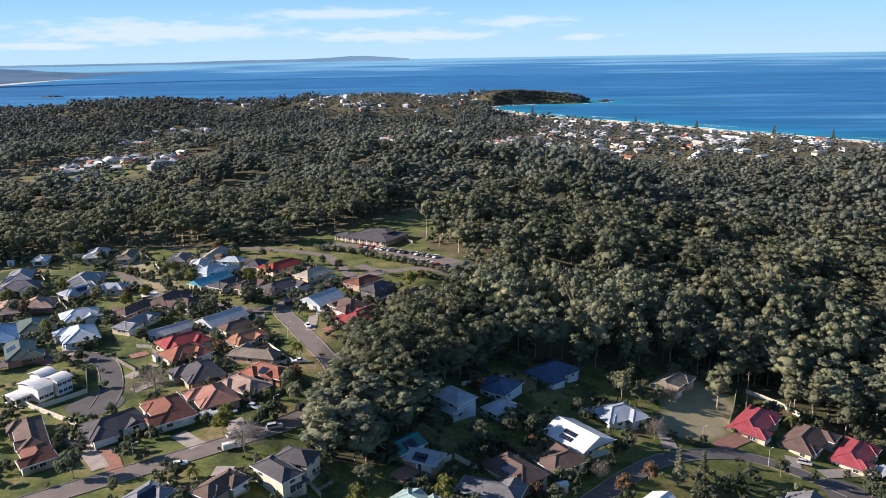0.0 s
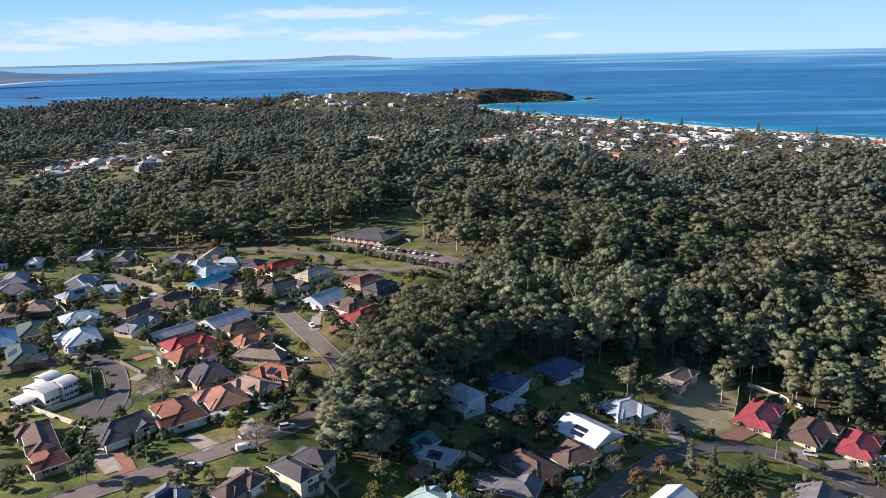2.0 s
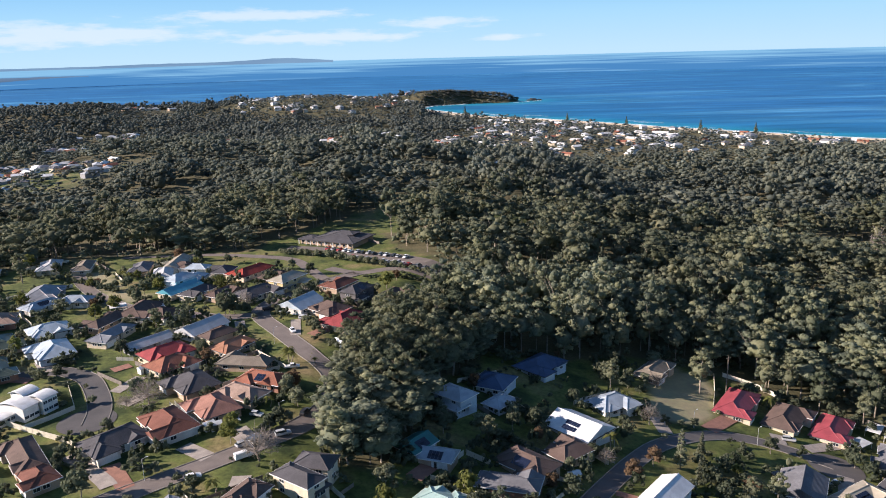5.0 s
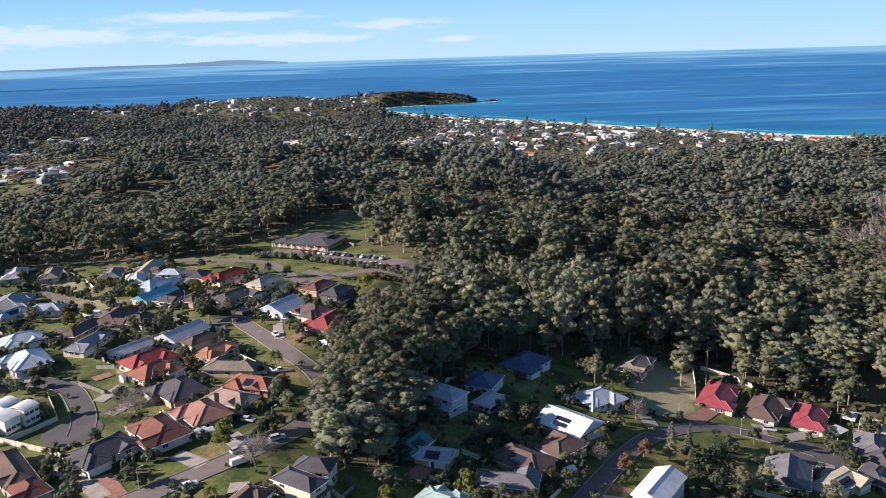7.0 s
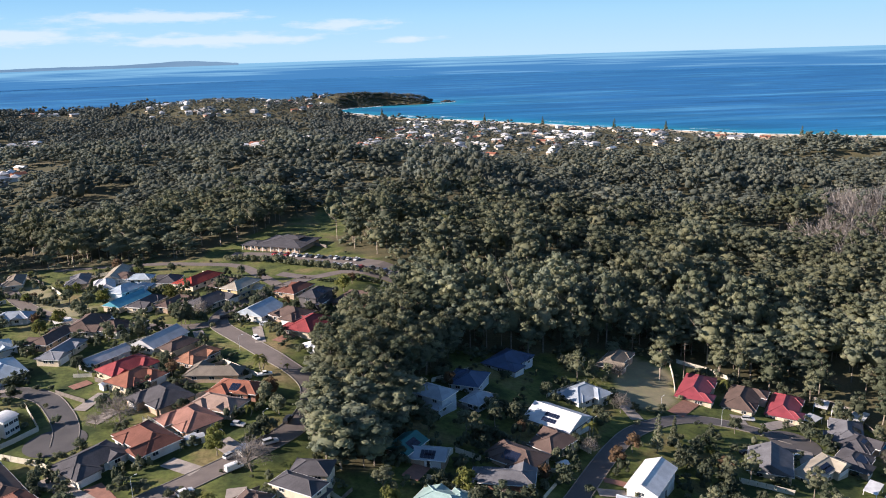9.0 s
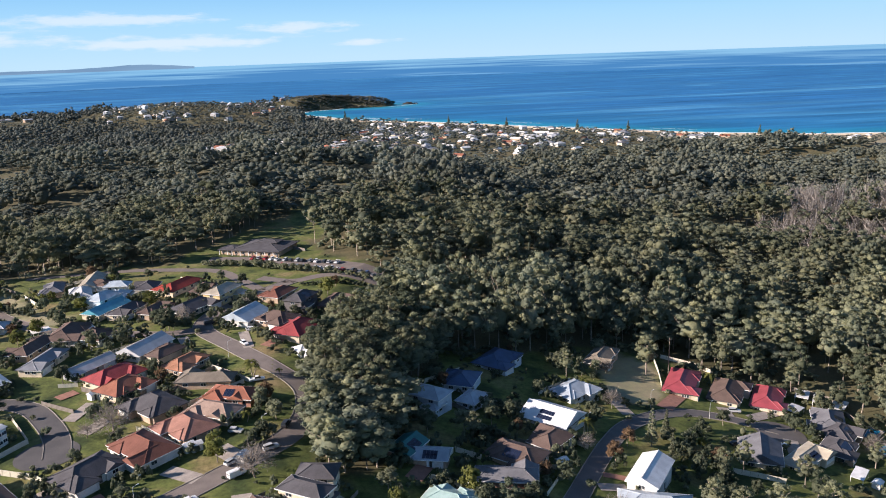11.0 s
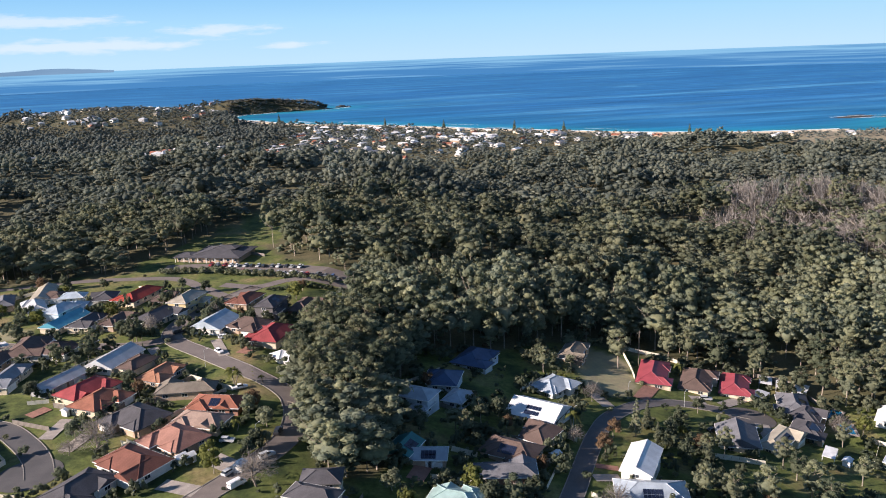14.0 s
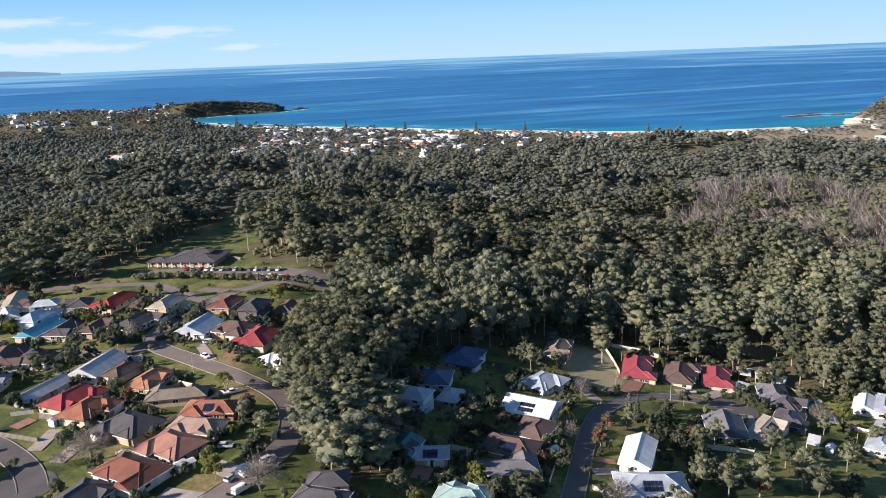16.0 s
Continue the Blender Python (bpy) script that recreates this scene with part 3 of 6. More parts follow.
road("road", [(-150, 128), (-118, 156), (-100, 171), (-81, 187), (-69, 200), (-62, 214), (-60, 230), (-63, 243), (-75, 261), (-88, 281), (-100, 300), (-101, 314), (-93, 333), (-80, 348), (-66, 362)], 7.4, M["asphalt"])
road("road", [(-100, 303), (-113, 300), (-126, 303), (-144, 310), (-163, 317), (-183, 334), (-202, 358), (-218, 388)], 6.2, M["asphalt"])
road("road", [(-128.8, 206), (-131.5, 216), (-137.5, 228), (-147, 241), (-160, 247), (-172, 243), (-196, 232), (-230, 226)], 7.0, M["asphalt_new"], label="fresh dark asphalt cul-de-sac with pale kerbs")
disc("road", -131.8, 208, 8.5, M["asphalt_new"], "dark turning circle at the end of the cul-de-sac")
road("road", [(-6, 150), (6, 168), (13, 178), (24, 194), (35, 209), (47, 222), (64, 232), (78, 234), (91, 230), (104, 222)], 5.8, M["asphalt_mid"])
disc("road", 104, 221, 8.8, M["asphalt_mid"], "asphalt turning circle among the houses")
road("road", [(-82, 372), (-66, 362), (-50, 368), (-34, 362), (-18, 352)], 6.5, M["asphalt"], kerb=False, label="asphalt lane beside the car park")
road("road", [(-80, 350), (-92, 372), (-104, 391), (-126, 400), (-156, 406), (-200, 404)], 6.0, M["asphalt"], kerb=False, label="asphalt lane behind the houses")
road("pavement", [(-112, 414), (-90, 408), (-66, 396), (-47, 388), (-22, 368)], 15.0, M["asphalt"], kerb=False, label="asphalt car park of the club house")


# ---- houses ----
def window_mesh():
    bm = bmesh.new()
    for a in ((-0.9, -0.06, 0, -0.82, 0.03, 1.2), (0.82, -0.06, 0, 0.9, 0.03, 1.2), (-0.82, -0.06, 0, 0.82, 0.03, 0.08), (-0.82, -0.06, 1.12, 0.82, 0.03, 1.2), (-0.03, -0.05, 0.08, 0.03, 0.03, 1.12)):
        box(bm, *a)
    return part("window_frame", bm, M["trim"])


def pane_mesh():
    bm = bmesh.new()
    box(bm, -0.82, -0.02, 0.08, 0.82, 0.02, 1.12)
    return part("pane", bm, M["glass"])


def keep_mesh(ob):
    me = ob.data
    bpy.data.objects.remove(ob)
    return me


FRAME_ME, PANE_ME = keep_mesh(window_mesh()), keep_mesh(pane_mesh())


def garage_mesh():
    bm = bmesh.new()
    for k in range(5):
        box(bm, -2.4, -0.05, 0.44 * k, 2.4, 0.02, 0.44 * k + 0.42)
    return part("garage_door", bm, M["trim"])


def panel_mesh():
    bm = bmesh.new()
    box(bm, -0.5, -0.83, 0.06, 0.5, 0.83, 0.10)
    return part("solar_panel", bm, M["solar"])


GARAGE_ME, SOLAR_ME = keep_mesh(garage_mesh()), keep_mesh(panel_mesh())
OVER, PITCH = 0.55, 0.44


def roof_bm(L, W, gable, thick=0.16):
    """Hip or gable roof over a box L by W; its eaves are at z = 0."""
    bm = bmesh.new()
    a, b = L / 2 + OVER, W / 2 + OVER
    h = b * PITCH
    r = a if gable else max(0.3, a - b)
    low = [Vector((-a, -b, 0)), Vector((a, -b, 0)), Vector((a, b, 0)), Vector((-a, b, 0))]
    top = [Vector((-r, 0, h)), Vector((r, 0, h))]
    up = Vector((0, 0, thick))
    for d in (up,):
        poly(bm, [low[0] + d, low[1] + d, top[1] + d, top[0] + d])
        poly(bm, [low[2] + d, low[3] + d, top[0] + d, top[1] + d])
        poly(bm, [low[1] + d, low[2] + d, top[1] + d])
        poly(bm, [low[3] + d, low[0] + d, top[0] + d])
    for k in range(4):
        p, q = low[k], low[(k + 1) % 4]
        if not gable or k % 2 == 0:
            poly(bm, [p, q, q + up, p + up])
    poly(bm, low[::-1])
    bmesh.ops.remove_doubles(bm, verts=bm.verts, dist=0.001)
    return bm, low, top, h


def ridge_bm(low, top, gable):
    bm = bmesh.new()
    up = Vector((0, 0, 0.19))
    cone(bm, top[0] + up, top[1] + up, 0.13, 0.13, 5)
    if not gable:
        for k, e in ((0, 0), (3, 0), (1, 1), (2, 1)):
            cone(bm, low[k] + up, top[e] + up, 0.12, 0.12, 5)
    return bm


def gutter_bm(L, W):
    bm = bmesh.new()
    a, b = L / 2 + OVER, W / 2 + OVER
    box(bm, -a - 0.12, -b - 0.12, -0.08, a + 0.12, -b, 0.12)
    box(bm, -a - 0.12, b, -0.08, a + 0.12, b + 0.12, 0.12)
    box(bm, -a - 0.12, -b, -0.08, -a, b, 0.12)
    box(bm, a, -b, -0.08, a + 0.12, b, 0.12)
    return bm


ROOF_WORD = {"grey": "grey tiled", "dark": "charcoal tiled", "slate": "blue-grey metal", "brown": "dark brown tiled", "tan": "faded tan tiled", "terracotta": "terracotta tiled", "red": "deep red tiled",
             "brick": "brown-red tiled", "orange": "orange tiled", "white": "white metal", "paleblue": "pale blue metal", "blue": "bright blue metal", "navy": "navy blue metal", "teal": "teal metal",
             "green": "dark green metal", "emerald": "green metal", "mint": "mint green metal", "scarlet": "scarlet tiled", "crimson": "crimson metal", "beige": "beige metal", "sky": "light blue-grey metal",
             "khaki": "khaki tiled", "silver": "silver metal", "pink": "faded pink tiled"}
WALL_WORD = {"cream": "cream rendered", "white": "white", "brick": "red brick", "tan": "tan brick", "yellow": "pale yellow", "grey": "grey", "pale": "pale blue", "dark": "charcoal"}
HOUSES = []


def block(home, L, W, z0, ev, roof, wall, gable, m, flags, rng):
    """One volume of a house: wall, roof with ridge caps and gutter, windows."""
    bm = bmesh.new()
    box(bm, -L / 2, -W / 2, z0, L / 2, W / 2, ev)
    if gable:
        h = (W / 2) * PITCH + 0.05
        for s in (-1, 1):
            x0, x1 = s * L / 2 - 0.1, s * L / 2
            v = [Vector((x, y, z)) for x in (x0, x1) for y, z in ((-W / 2, ev - 0.02), (W / 2, ev - 0.02), (0, ev + h + 0.1))]
            poly(bm, v[:3][::-1]), poly(bm, v[3:])
    part("wall", bm, M["wall_" + wall], home, m=m)
    rb, low, top, h = roof_bm(L, W, gable)
    lift = m @ Matrix.Translation((0, 0, ev))
    ro = part("roof", rb, M["roof_" + roof], home, m=lift)
    part("ridge_cap", ridge_bm(low, top, gable), M["roof_" + roof], ro)
    part("gutter", gutter_bm(L, W), M["trim"] if rng.random() < 0.6 else M["dark_trim"], ro)
    storeys = [0.95] if ev < 4.2 else [0.95, 3.6]
    for zz in storeys:
        for side, span, out in ((0, L, W / 2), (180, L, W / 2), (90, W, L / 2), (-90, W, L / 2)):
            n = max(1, int(span / 4.6))
            for k in range(n):
                if rng.random() < 0.22:
                    continue
                o = (k + 0.5) * span / n - span / 2
                q = m @ pose(0, 0, 0, 0, 0, side) @ pose(o, -out - 0.02, zz)
                wi = share("window", PANE_ME, home, q)
                share("window_frame", FRAME_ME, wi, Matrix.Identity(4))
    if "s" in flags:
        rows, cols = 2, rng.randint(3, 5)
        tilt = math.degrees(math.atan(PITCH))
        run = W / 2 + OVER
        for s in (-1,):
            for r in range(rows):
                for c in range(cols):
                    f = 0.30 + 0.27 * r
                    q = pose((c - cols / 2 + 0.5) * 1.06, s * run * (1 - f), run * PITCH * f + 0.17, -s * tilt)
                    share("solar_panel", SOLAR_ME, ro, q)


def house(x, y, ang, L, W, roof, wall, storeys, flags=""):
    """A house within the rectangle L by W: a main block and, on the larger ones, lower wings in front and behind."""
    rng = random.Random(int(x * 13 + y * 7))
    home = empty("house", pose(x, y, ground(x, y) + 0.1, 0, 0, ang))
    ev = 2.55 if storeys == 1 else 5.1
    front = -1 if rng.random() < 0.75 else 1
    HOUSES.append((x, y, math.hypot(L, W) / 2 + 0.5))
    L, W = L * 1.1 - 2 * OVER, W * 1.1 - 2 * OVER
    if L > 9.5 and W > 7 and "g" not in flags:
        deep = W * 0.82
        back = -front * (W - deep) / 2
        block(home, L, deep, -3.5, ev, roof, wall, False, pose(0, back, 0), flags, rng)
        w2 = min(6.4, L * 0.46)
        px = rng.choice((-1, 1)) * (L / 2 - w2 / 2)
        reach = W * 0.62
        block(home, reach, w2, -3.5, 2.48, roof, wall, rng.random() < 0.4, pose(px, front * (W / 2 - reach / 2), 0, 0, 0, 90), "", rng)
        share("garage_door", GARAGE_ME, home, pose(px, front * (W / 2 + 0.03), 0.02, 0, 0, 0 if front < 0 else 180))
        if L > 11.5:
            w3 = min(4.8, L * 0.34)
            block(home, W * 0.45, w3, -3.5, 2.42, roof, wall, rng.random() < 0.4, pose(-px * rng.uniform(0.55, 0.95), front * (W / 2 - W * 0.36), 0, 0, 0, 90), "", rng)
        dy = front * (W / 2 - (W - deep) + 0.03)
    else:
        block(home, L, W, -3.5, ev, roof, wall, "g" in flags, Matrix.Identity(4), flags, rng)
        share("garage_door", GARAGE_ME, home, pose(L / 2 - 3.2, front * (W / 2 + 0.03), 0.02, 0, 0, 0 if front < 0 else 180))
        dy = front * (W / 2 + 0.03)
    bm = bmesh.new()
    box(bm, -0.45, -0.05, 0, 0.45, 0.03, 2.05)
    part("door", bm, M["dark_trim"], home, m=pose(0.4, dy, 0.05))
    words = f"{'two-storey ' if storeys == 2 else ''}{WALL_WORD[wall]} house with {ROOF_WORD[roof]} {'gable' if 'g' in flags else 'hip'} roof{' and solar panels' if 's' in flags else ''}"
    return tagged(home, words, "house", group="suburban houses")


house(-124.2, 256.5, 47, 15.8, 12.2, 'red', 'cream', 1, '')
house(-118.6, 245.5, 53, 13.8, 12.9, 'terracotta', 'cream', 1, '')
house(-107.2, 228.5, -47, 15.2, 13.7, 'dark', 'tan', 1, '')
house(-95.2, 211.0, -52, 14.8, 12.9, 'pink', 'tan', 1, '')
house(-105.4, 200.7, -47, 16.8, 12.5, 'brick', 'white', 1, '')
house(-88.2, 219.8, -31, 14.7, 10.2, 'tan', 'cream', 1, '')
house(-83.4, 230.5, -23, 15.3, 10.1, 'terracotta', 'brick', 1, 's')
house(-92.9, 246.4, -10, 17.4, 8.6, 'khaki', 'tan', 1, '')
house(-101.3, 261.8, 53, 14.4, 10.3, 'orange', 'tan', 1, '')
house(-119.1, 282.0, 59, 17.2, 10.6, 'silver', 'white', 1, 'g')
house(-111.2, 274.9, 51, 12.2, 8.4, 'brown', 'cream', 1, '')
house(-135.0, 267.5, 52, 16.3, 7.2, 'silver', 'grey', 1, 'g')
house(-84.5, 309.0, 59, 15.0, 12.6, 'paleblue', 'white', 1, 'g')
house(-64.3, 290.9, 60, 17.7, 14.1, 'red', 'cream', 1, '')
house(-71.9, 301.1, -38, 14.1, 13.0, 'brown', 'tan', 1, '')
house(-72.2, 337.0, 58, 15.0, 10.4, 'brick', 'tan', 1, '')
house(-60.9, 319.1, 61, 13.8, 10.1, 'dark', 'dark', 2, 's')
house(-46.3, 324.1, 62, 16.3, 10.8, 'brown', 'brick', 1, '')
house(-34.7, 319.6, 65, 13.2, 9.9, 'red', 'tan', 1, '')
house(-41.2, 297.2, -2, 15.3, 10.3, 'orange', 'cream', 1, 's')
house(-58.1, 267.0, -67, 13.2, 8.9, 'white', 'white', 1, '')
house(-95.6, 339.9, 60, 16.2, 10.6, 'beige', 'yellow', 2, '')
house(-119.5, 363.1, 59, 20.7, 11.9, 'scarlet', 'cream', 1, '')
house(-106.3, 353.3, 68, 13.6, 8.8, 'brown', 'tan', 1, '')
house(-148.4, 371.2, -7, 10.7, 7.3, 'paleblue', 'pale', 1, '')
house(-149.1, 344.9, 61, 13.2, 10.8, 'paleblue', 'pale', 2, '')
house(-145.0, 334.8, 61, 18.4, 9.0, 'teal', 'cream', 1, 'g')
house(-135.1, 330.6, 66, 16.2, 9.3, 'dark', 'cream', 1, '')
house(-123.4, 327.8, 63, 15.3, 8.2, 'brown', 'tan', 1, '')
house(-107.3, 326.9, 52, 19.3, 12.6, 'dark', 'cream', 1, '')
house(-141.2, 300.3, -24, 12.5, 12.1, 'brown', 'white', 1, '')
house(-134.2, 364.5, 84, 12.0, 10.8, 'dark', 'tan', 1, '')
house(-157.3, 375.5, -16, 9.8, 8.8, 'brown', 'cream', 1, '')
house(-138.1, 183.4, -51, 20.1, 8.7, 'brown', 'tan', 1, '')
house(-128.7, 172.5, -44, 9.9, 8.5, 'brick', 'tan', 1, '')
house(-116.2, 191.0, 49, 15.4, 12.1, 'dark', 'white', 1, '')
house(-191.7, 270.2, -53, 15.7, 12.5, 'green', 'tan', 1, '')
house(-180.2, 245.0, -53, 19.3, 11.2, 'green', 'brick', 1, 's')
house(-200.0, 258.4, -53, 20.1, 13.2, 'blue', 'pale', 1, '')
house(-169.1, 260.7, -53, 17.0, 14.2, 'paleblue', 'pale', 1, '')
house(-179.9, 282.8, 38, 14.3, 12.9, 'paleblue', 'white', 1, '')
house(-152.5, 277.4, 74, 18.5, 8.8, 'slate', 'cream', 1, '')
house(-162.2, 293.8, 73, 19.0, 9.2, 'brown', 'tan', 1, '')
house(-207.1, 297.1, -73, 13.4, 12.7, 'tan', 'brick', 1, '')
house(-218.2, 289.9, -60, 16.9, 11.5, 'tan', 'brick', 1, '')
house(-206.1, 332.4, -81, 19.9, 15.9, 'slate', 'grey', 1, '')
house(-199.5, 315.9, 59, 16.0, 8.9, 'sky', 'white', 1, 's')
house(-187.4, 320.9, 0, 13.1, 9.9, 'sky', 'white', 1, '')
house(-231.5, 318.6, 23, 16.9, 15.3, 'grey', 'tan', 1, '')
house(-244.4, 337.8, -63, 17.8, 12.0, 'slate', 'tan', 1, '')
house(-253.0, 369.7, -72, 9.7, 7.2, 'white', 'white', 1, '')
house(-229.1, 381.5, -69, 18.5, 10.6, 'silver', 'cream', 1, '')
house(-210.3, 379.2, -75, 18.1, 8.7, 'khaki', 'cream', 1, '')
house(-178.3, 373.6, -79, 16.2, 9.5, 'grey', 'tan', 1, '')
house(-162.5, 381.8, -89, 21.4, 7.8, 'beige', 'white', 1, 'g')
house(-162.4, 361.1, -73, 17.4, 8.6, 'silver', 'white', 1, '')
house(-145.1, 350.2, 82, 17.4, 9.2, 'paleblue', 'white', 1, '')
house(-151.7, 305.7, 81, 19.1, 13.2, 'brown', 'white', 1, '')
house(-60.3, 169.5, -36, 12.2, 7.5, 'dark', 'cream', 2, '')
house(-57.7, 176.8, -15, 9.7, 7.2, 'dark', 'cream', 2, '')
house(-72.8, 161.8, 63, 11.8, 7.5, 'brown', 'tan', 1, '')
house(-89.1, 155.7, 67, 10.1, 8.4, 'slate', 'white', 1, 's')
house(-32.2, 197.1, 50, 9.7, 7.9, 'emerald', 'tan', 1, 'gs')
house(-25.9, 192.6, -20, 9.7, 7.2, 'sky', 'tan', 1, 'gs')
house(-20.9, 228.4, -42, 11.7, 10.1, 'sky', 'pale', 2, '')
house(14.2, 270.4, 45, 16.7, 14.5, 'navy', 'pale', 1, '')
house(-6.3, 248.9, 62, 12.4, 12.0, 'navy', 'pale', 1, '')
house(-5.2, 232.8, 47, 9.7, 7.2, 'sky', 'pale', 1, '')
house(19.6, 222.0, -48, 16.5, 13.5, 'white', 'white', 1, 'gs')
house(35.4, 243.8, 31, 14.1, 12.4, 'sky', 'white', 1, '')
house(13.0, 205.5, 37, 12.5, 10.5, 'brown', 'cream', 1, '')
house(-1.0, 194.0, -45, 15.4, 11.9, 'brown', 'tan', 1, 's')
house(-6.5, 183.1, -17, 16.2, 8.9, 'grey', 'brick', 1, '')
house(-24.7, 169.6, -36, 13.1, 10.3, 'mint', 'white', 1, '')
house(61.2, 280.9, 50, 18.4, 10.6, 'khaki', 'tan', 1, '')
house(86.3, 257.9, 54, 21.4, 12.9, 'crimson', 'cream', 1, '')
house(101.6, 250.6, 51, 19.6, 13.1, 'brown', 'cream', 1, '')
house(116.0, 245.6, 52, 19.1, 12.2, 'crimson', 'cream', 1, '')
house(126.6, 227.2, 58, 16.7, 11.8, 'grey', 'white', 1, 's')
house(126.1, 217.4, 39, 12.8, 11.6, 'dark', 'tan', 1, 's')
house(116.1, 205.5, 39, 12.4, 10.9, 'dark', 'tan', 1, 's')
house(99.3, 198.8, 29, 17.5, 8.9, 'beige', 'cream', 1, 's')
house(83.4, 201.4, 60, 14.4, 12.2, 'grey', 'cream', 1, 'g')
house(35.9, 182.4, 49, 15.8, 8.6, 'white', 'white', 2, 'g')
house(30.6, 167.5, -23, 18.2, 13.4, 'sky', 'white', 1, 's')
house(153.2, 207.3, 39, 12.3, 7.2, 'white', 'white', 1, 'g')
house(159.3, 203.0, 38, 16.8, 8.7, 'sky', 'white', 1, '')
house(135.4, 182.5, 33, 15.8, 9.6, 'sky', 'white', 1, 's')


# ---- trees ----
def ico():
    f = (1 + 5 ** 0.5) / 2
    v = np.array([(-1, f, 0), (1, f, 0), (-1, -f, 0), (1, -f, 0), (0, -1, f), (0, 1, f), (0, -1, -f), (0, 1, -f), (f, 0, -1), (f, 0, 1), (-f, 0, -1), (-f, 0, 1)], float)
    t = np.array([(0, 11, 5), (0, 5, 1), (0, 1, 7), (0, 7, 10), (0, 10, 11), (1, 5, 9), (5, 11, 4), (11, 10, 2), (10, 7, 6), (7, 1, 8),
                  (3, 9, 4), (3, 4, 2), (3, 2, 6), (3, 6, 8), (3, 8, 9), (4, 9, 5), (2, 4, 11), (6, 2, 10), (8, 6, 7), (9, 8, 1)], int)
    return v / np.linalg.norm(v[0]), t


ICO_V, ICO_T = ico()


def finer(v, t):
    """Each triangle in four, out on the ball."""
    vs, ts, mid = [tuple(p) for p in v], [], {}

    def half(a, b):
        k = (min(a, b), max(a, b))
        if k not in mid:
            p = (np.array(vs[a]) + np.array(vs[b])) / 2
            vs.append(tuple(p / np.linalg.norm(p)))
            mid[k] = len(vs) - 1
        return mid[k]

    for a, b, c in t:
        p, q, s = half(a, b), half(b, c), half(c, a)
        ts += [(a, p, s), (p, b, q), (s, q, c), (p, q, s)]
    return np.array(vs), np.array(ts)


BALL_V, BALL_T = finer(ICO_V, ICO_T)


def crown(rng, r, z0, z1, clumps, leaves, size, core=0.72, flat=0.78, single=False, spread=(0.34, 0.56), dome=0.0):
    """Leaf clumps over an uneven crown: rough cores and many loose leaf sprays, all triangles."""
    V, T = [], []
    n = 0
    cz = (z0 + z1) / 2
    cs = []
    if dome:
        # one lumpy body under the leaf clumps
        squeeze = np.array([rng.uniform(0.8, 1.1), rng.uniform(0.8, 1.1), 1.0])
        bv, bt = (BALL_V, BALL_T) if clumps > 14 else (ICO_V, ICO_T)
        v = bv * rng.uniform(0.78, 1.18, (len(bv), 1)) * squeeze * np.array([r * dome, r * dome, (z1 - z0) / 2 * dome * 0.85]) + np.array([0, 0, cz - 0.12 * (z1 - z0)])
        V.append(v)
        T.append(bt)
        n += len(v)
    for k in range(clumps):
        a = 2.4 * k + rng.uniform(-0.5, 0.5)
        zz = 1.0 - 1.75 * (k + rng.uniform(0, 0.8)) / clumps
        u = math.sqrt(max(0.0, 1 - zz * zz)) * rng.uniform(0.55, 1.0)
        rc = r * rng.uniform(*spread)
        c = np.array([(r - rc * 0.6) * u * math.cos(a), (r - rc * 0.6) * u * math.sin(a), cz + zz * ((z1 - z0) / 2 - rc * 0.5)])
        cs.append((c, rc))
        v = ICO_V * (rc * core) * rng.uniform(0.7, 1.3, (12, 1)) * np.array([1, 1, flat]) + c
        V.append(v)
        T.append(ICO_T + n)
        n += 12
    w = np.array([rc ** 2 for _, rc in cs])
    pick = rng.choice(len(cs), leaves, p=w / w.sum())
    for k in pick:
        c, rc = cs[k]
        d = rng.normal(size=3)
        d[2] = abs(d[2]) * 1.0 - 0.25 * rng.random()
        d /= np.linalg.norm(d)
        p = c + d * rc * rng.uniform(0.72, 1.12) * np.array([1, 1, flat])
        nrm = d + rng.normal(size=3) * 0.4
        nrm /= np.linalg.norm(nrm)
        e1 = np.cross(nrm, rng.normal(size=3))
        e1 /= np.linalg.norm(e1)
        e2 = np.cross(nrm, e1)
        s = size * rng.uniform(0.6, 1.4)
        if single:
            V.append(np.array([p - e1 * s, p + e1 * s * 0.7 - e2 * s * 0.7, p + e2 * s]))
            T.append(np.array([(0, 1, 2)]) + n)
            n += 3
            continue
        V.append(np.array([p - e1 * s, p + e2 * s * 0.6, p + e1 * s, p - e2 * s * 0.6]))
        T.append(np.array([(0, 1, 2), (0, 2, 3)]) + n)
        n += 4
    return np.concatenate(V), np.concatenate(T)


def twigs(rng, r, z0, z1, count, thick):
    """A bare crown: thin tapering sticks fanning out and up."""
    V, T = [], []
    n = 0
    for k in range(count):
        q = rng.normal(size=3)
        q /= np.linalg.norm(q)
        q[2] = abs(q[2]) * 1.1 - 0.25
        mid = z0 + (z1 - z0) * 0.35
        p1 = np.array([q[0] * r, q[1] * r, mid + q[2] * (z1 - mid)]) * np.array([1, 1, 1]) * rng.uniform(0.7, 1.05)
        p0 = p1 * rng.uniform(0.45, 0.7) + np.array([rng.normal() * 0.16 * r, rng.normal() * 0.16 * r, 0.3 * (z0 + rng.uniform(0.2, 0.6) * (z1 - z0))])
        d = p1 - p0
        e = np.cross(d, rng.normal(size=3))
        e *= thick / np.linalg.norm(e)
        V.append(np.array([p0 - e, p0 + e, p1]))
        T.append(np.array([(0, 1, 2)]) + n)
        n += 3
    return np.concatenate(V), np.concatenate(T)


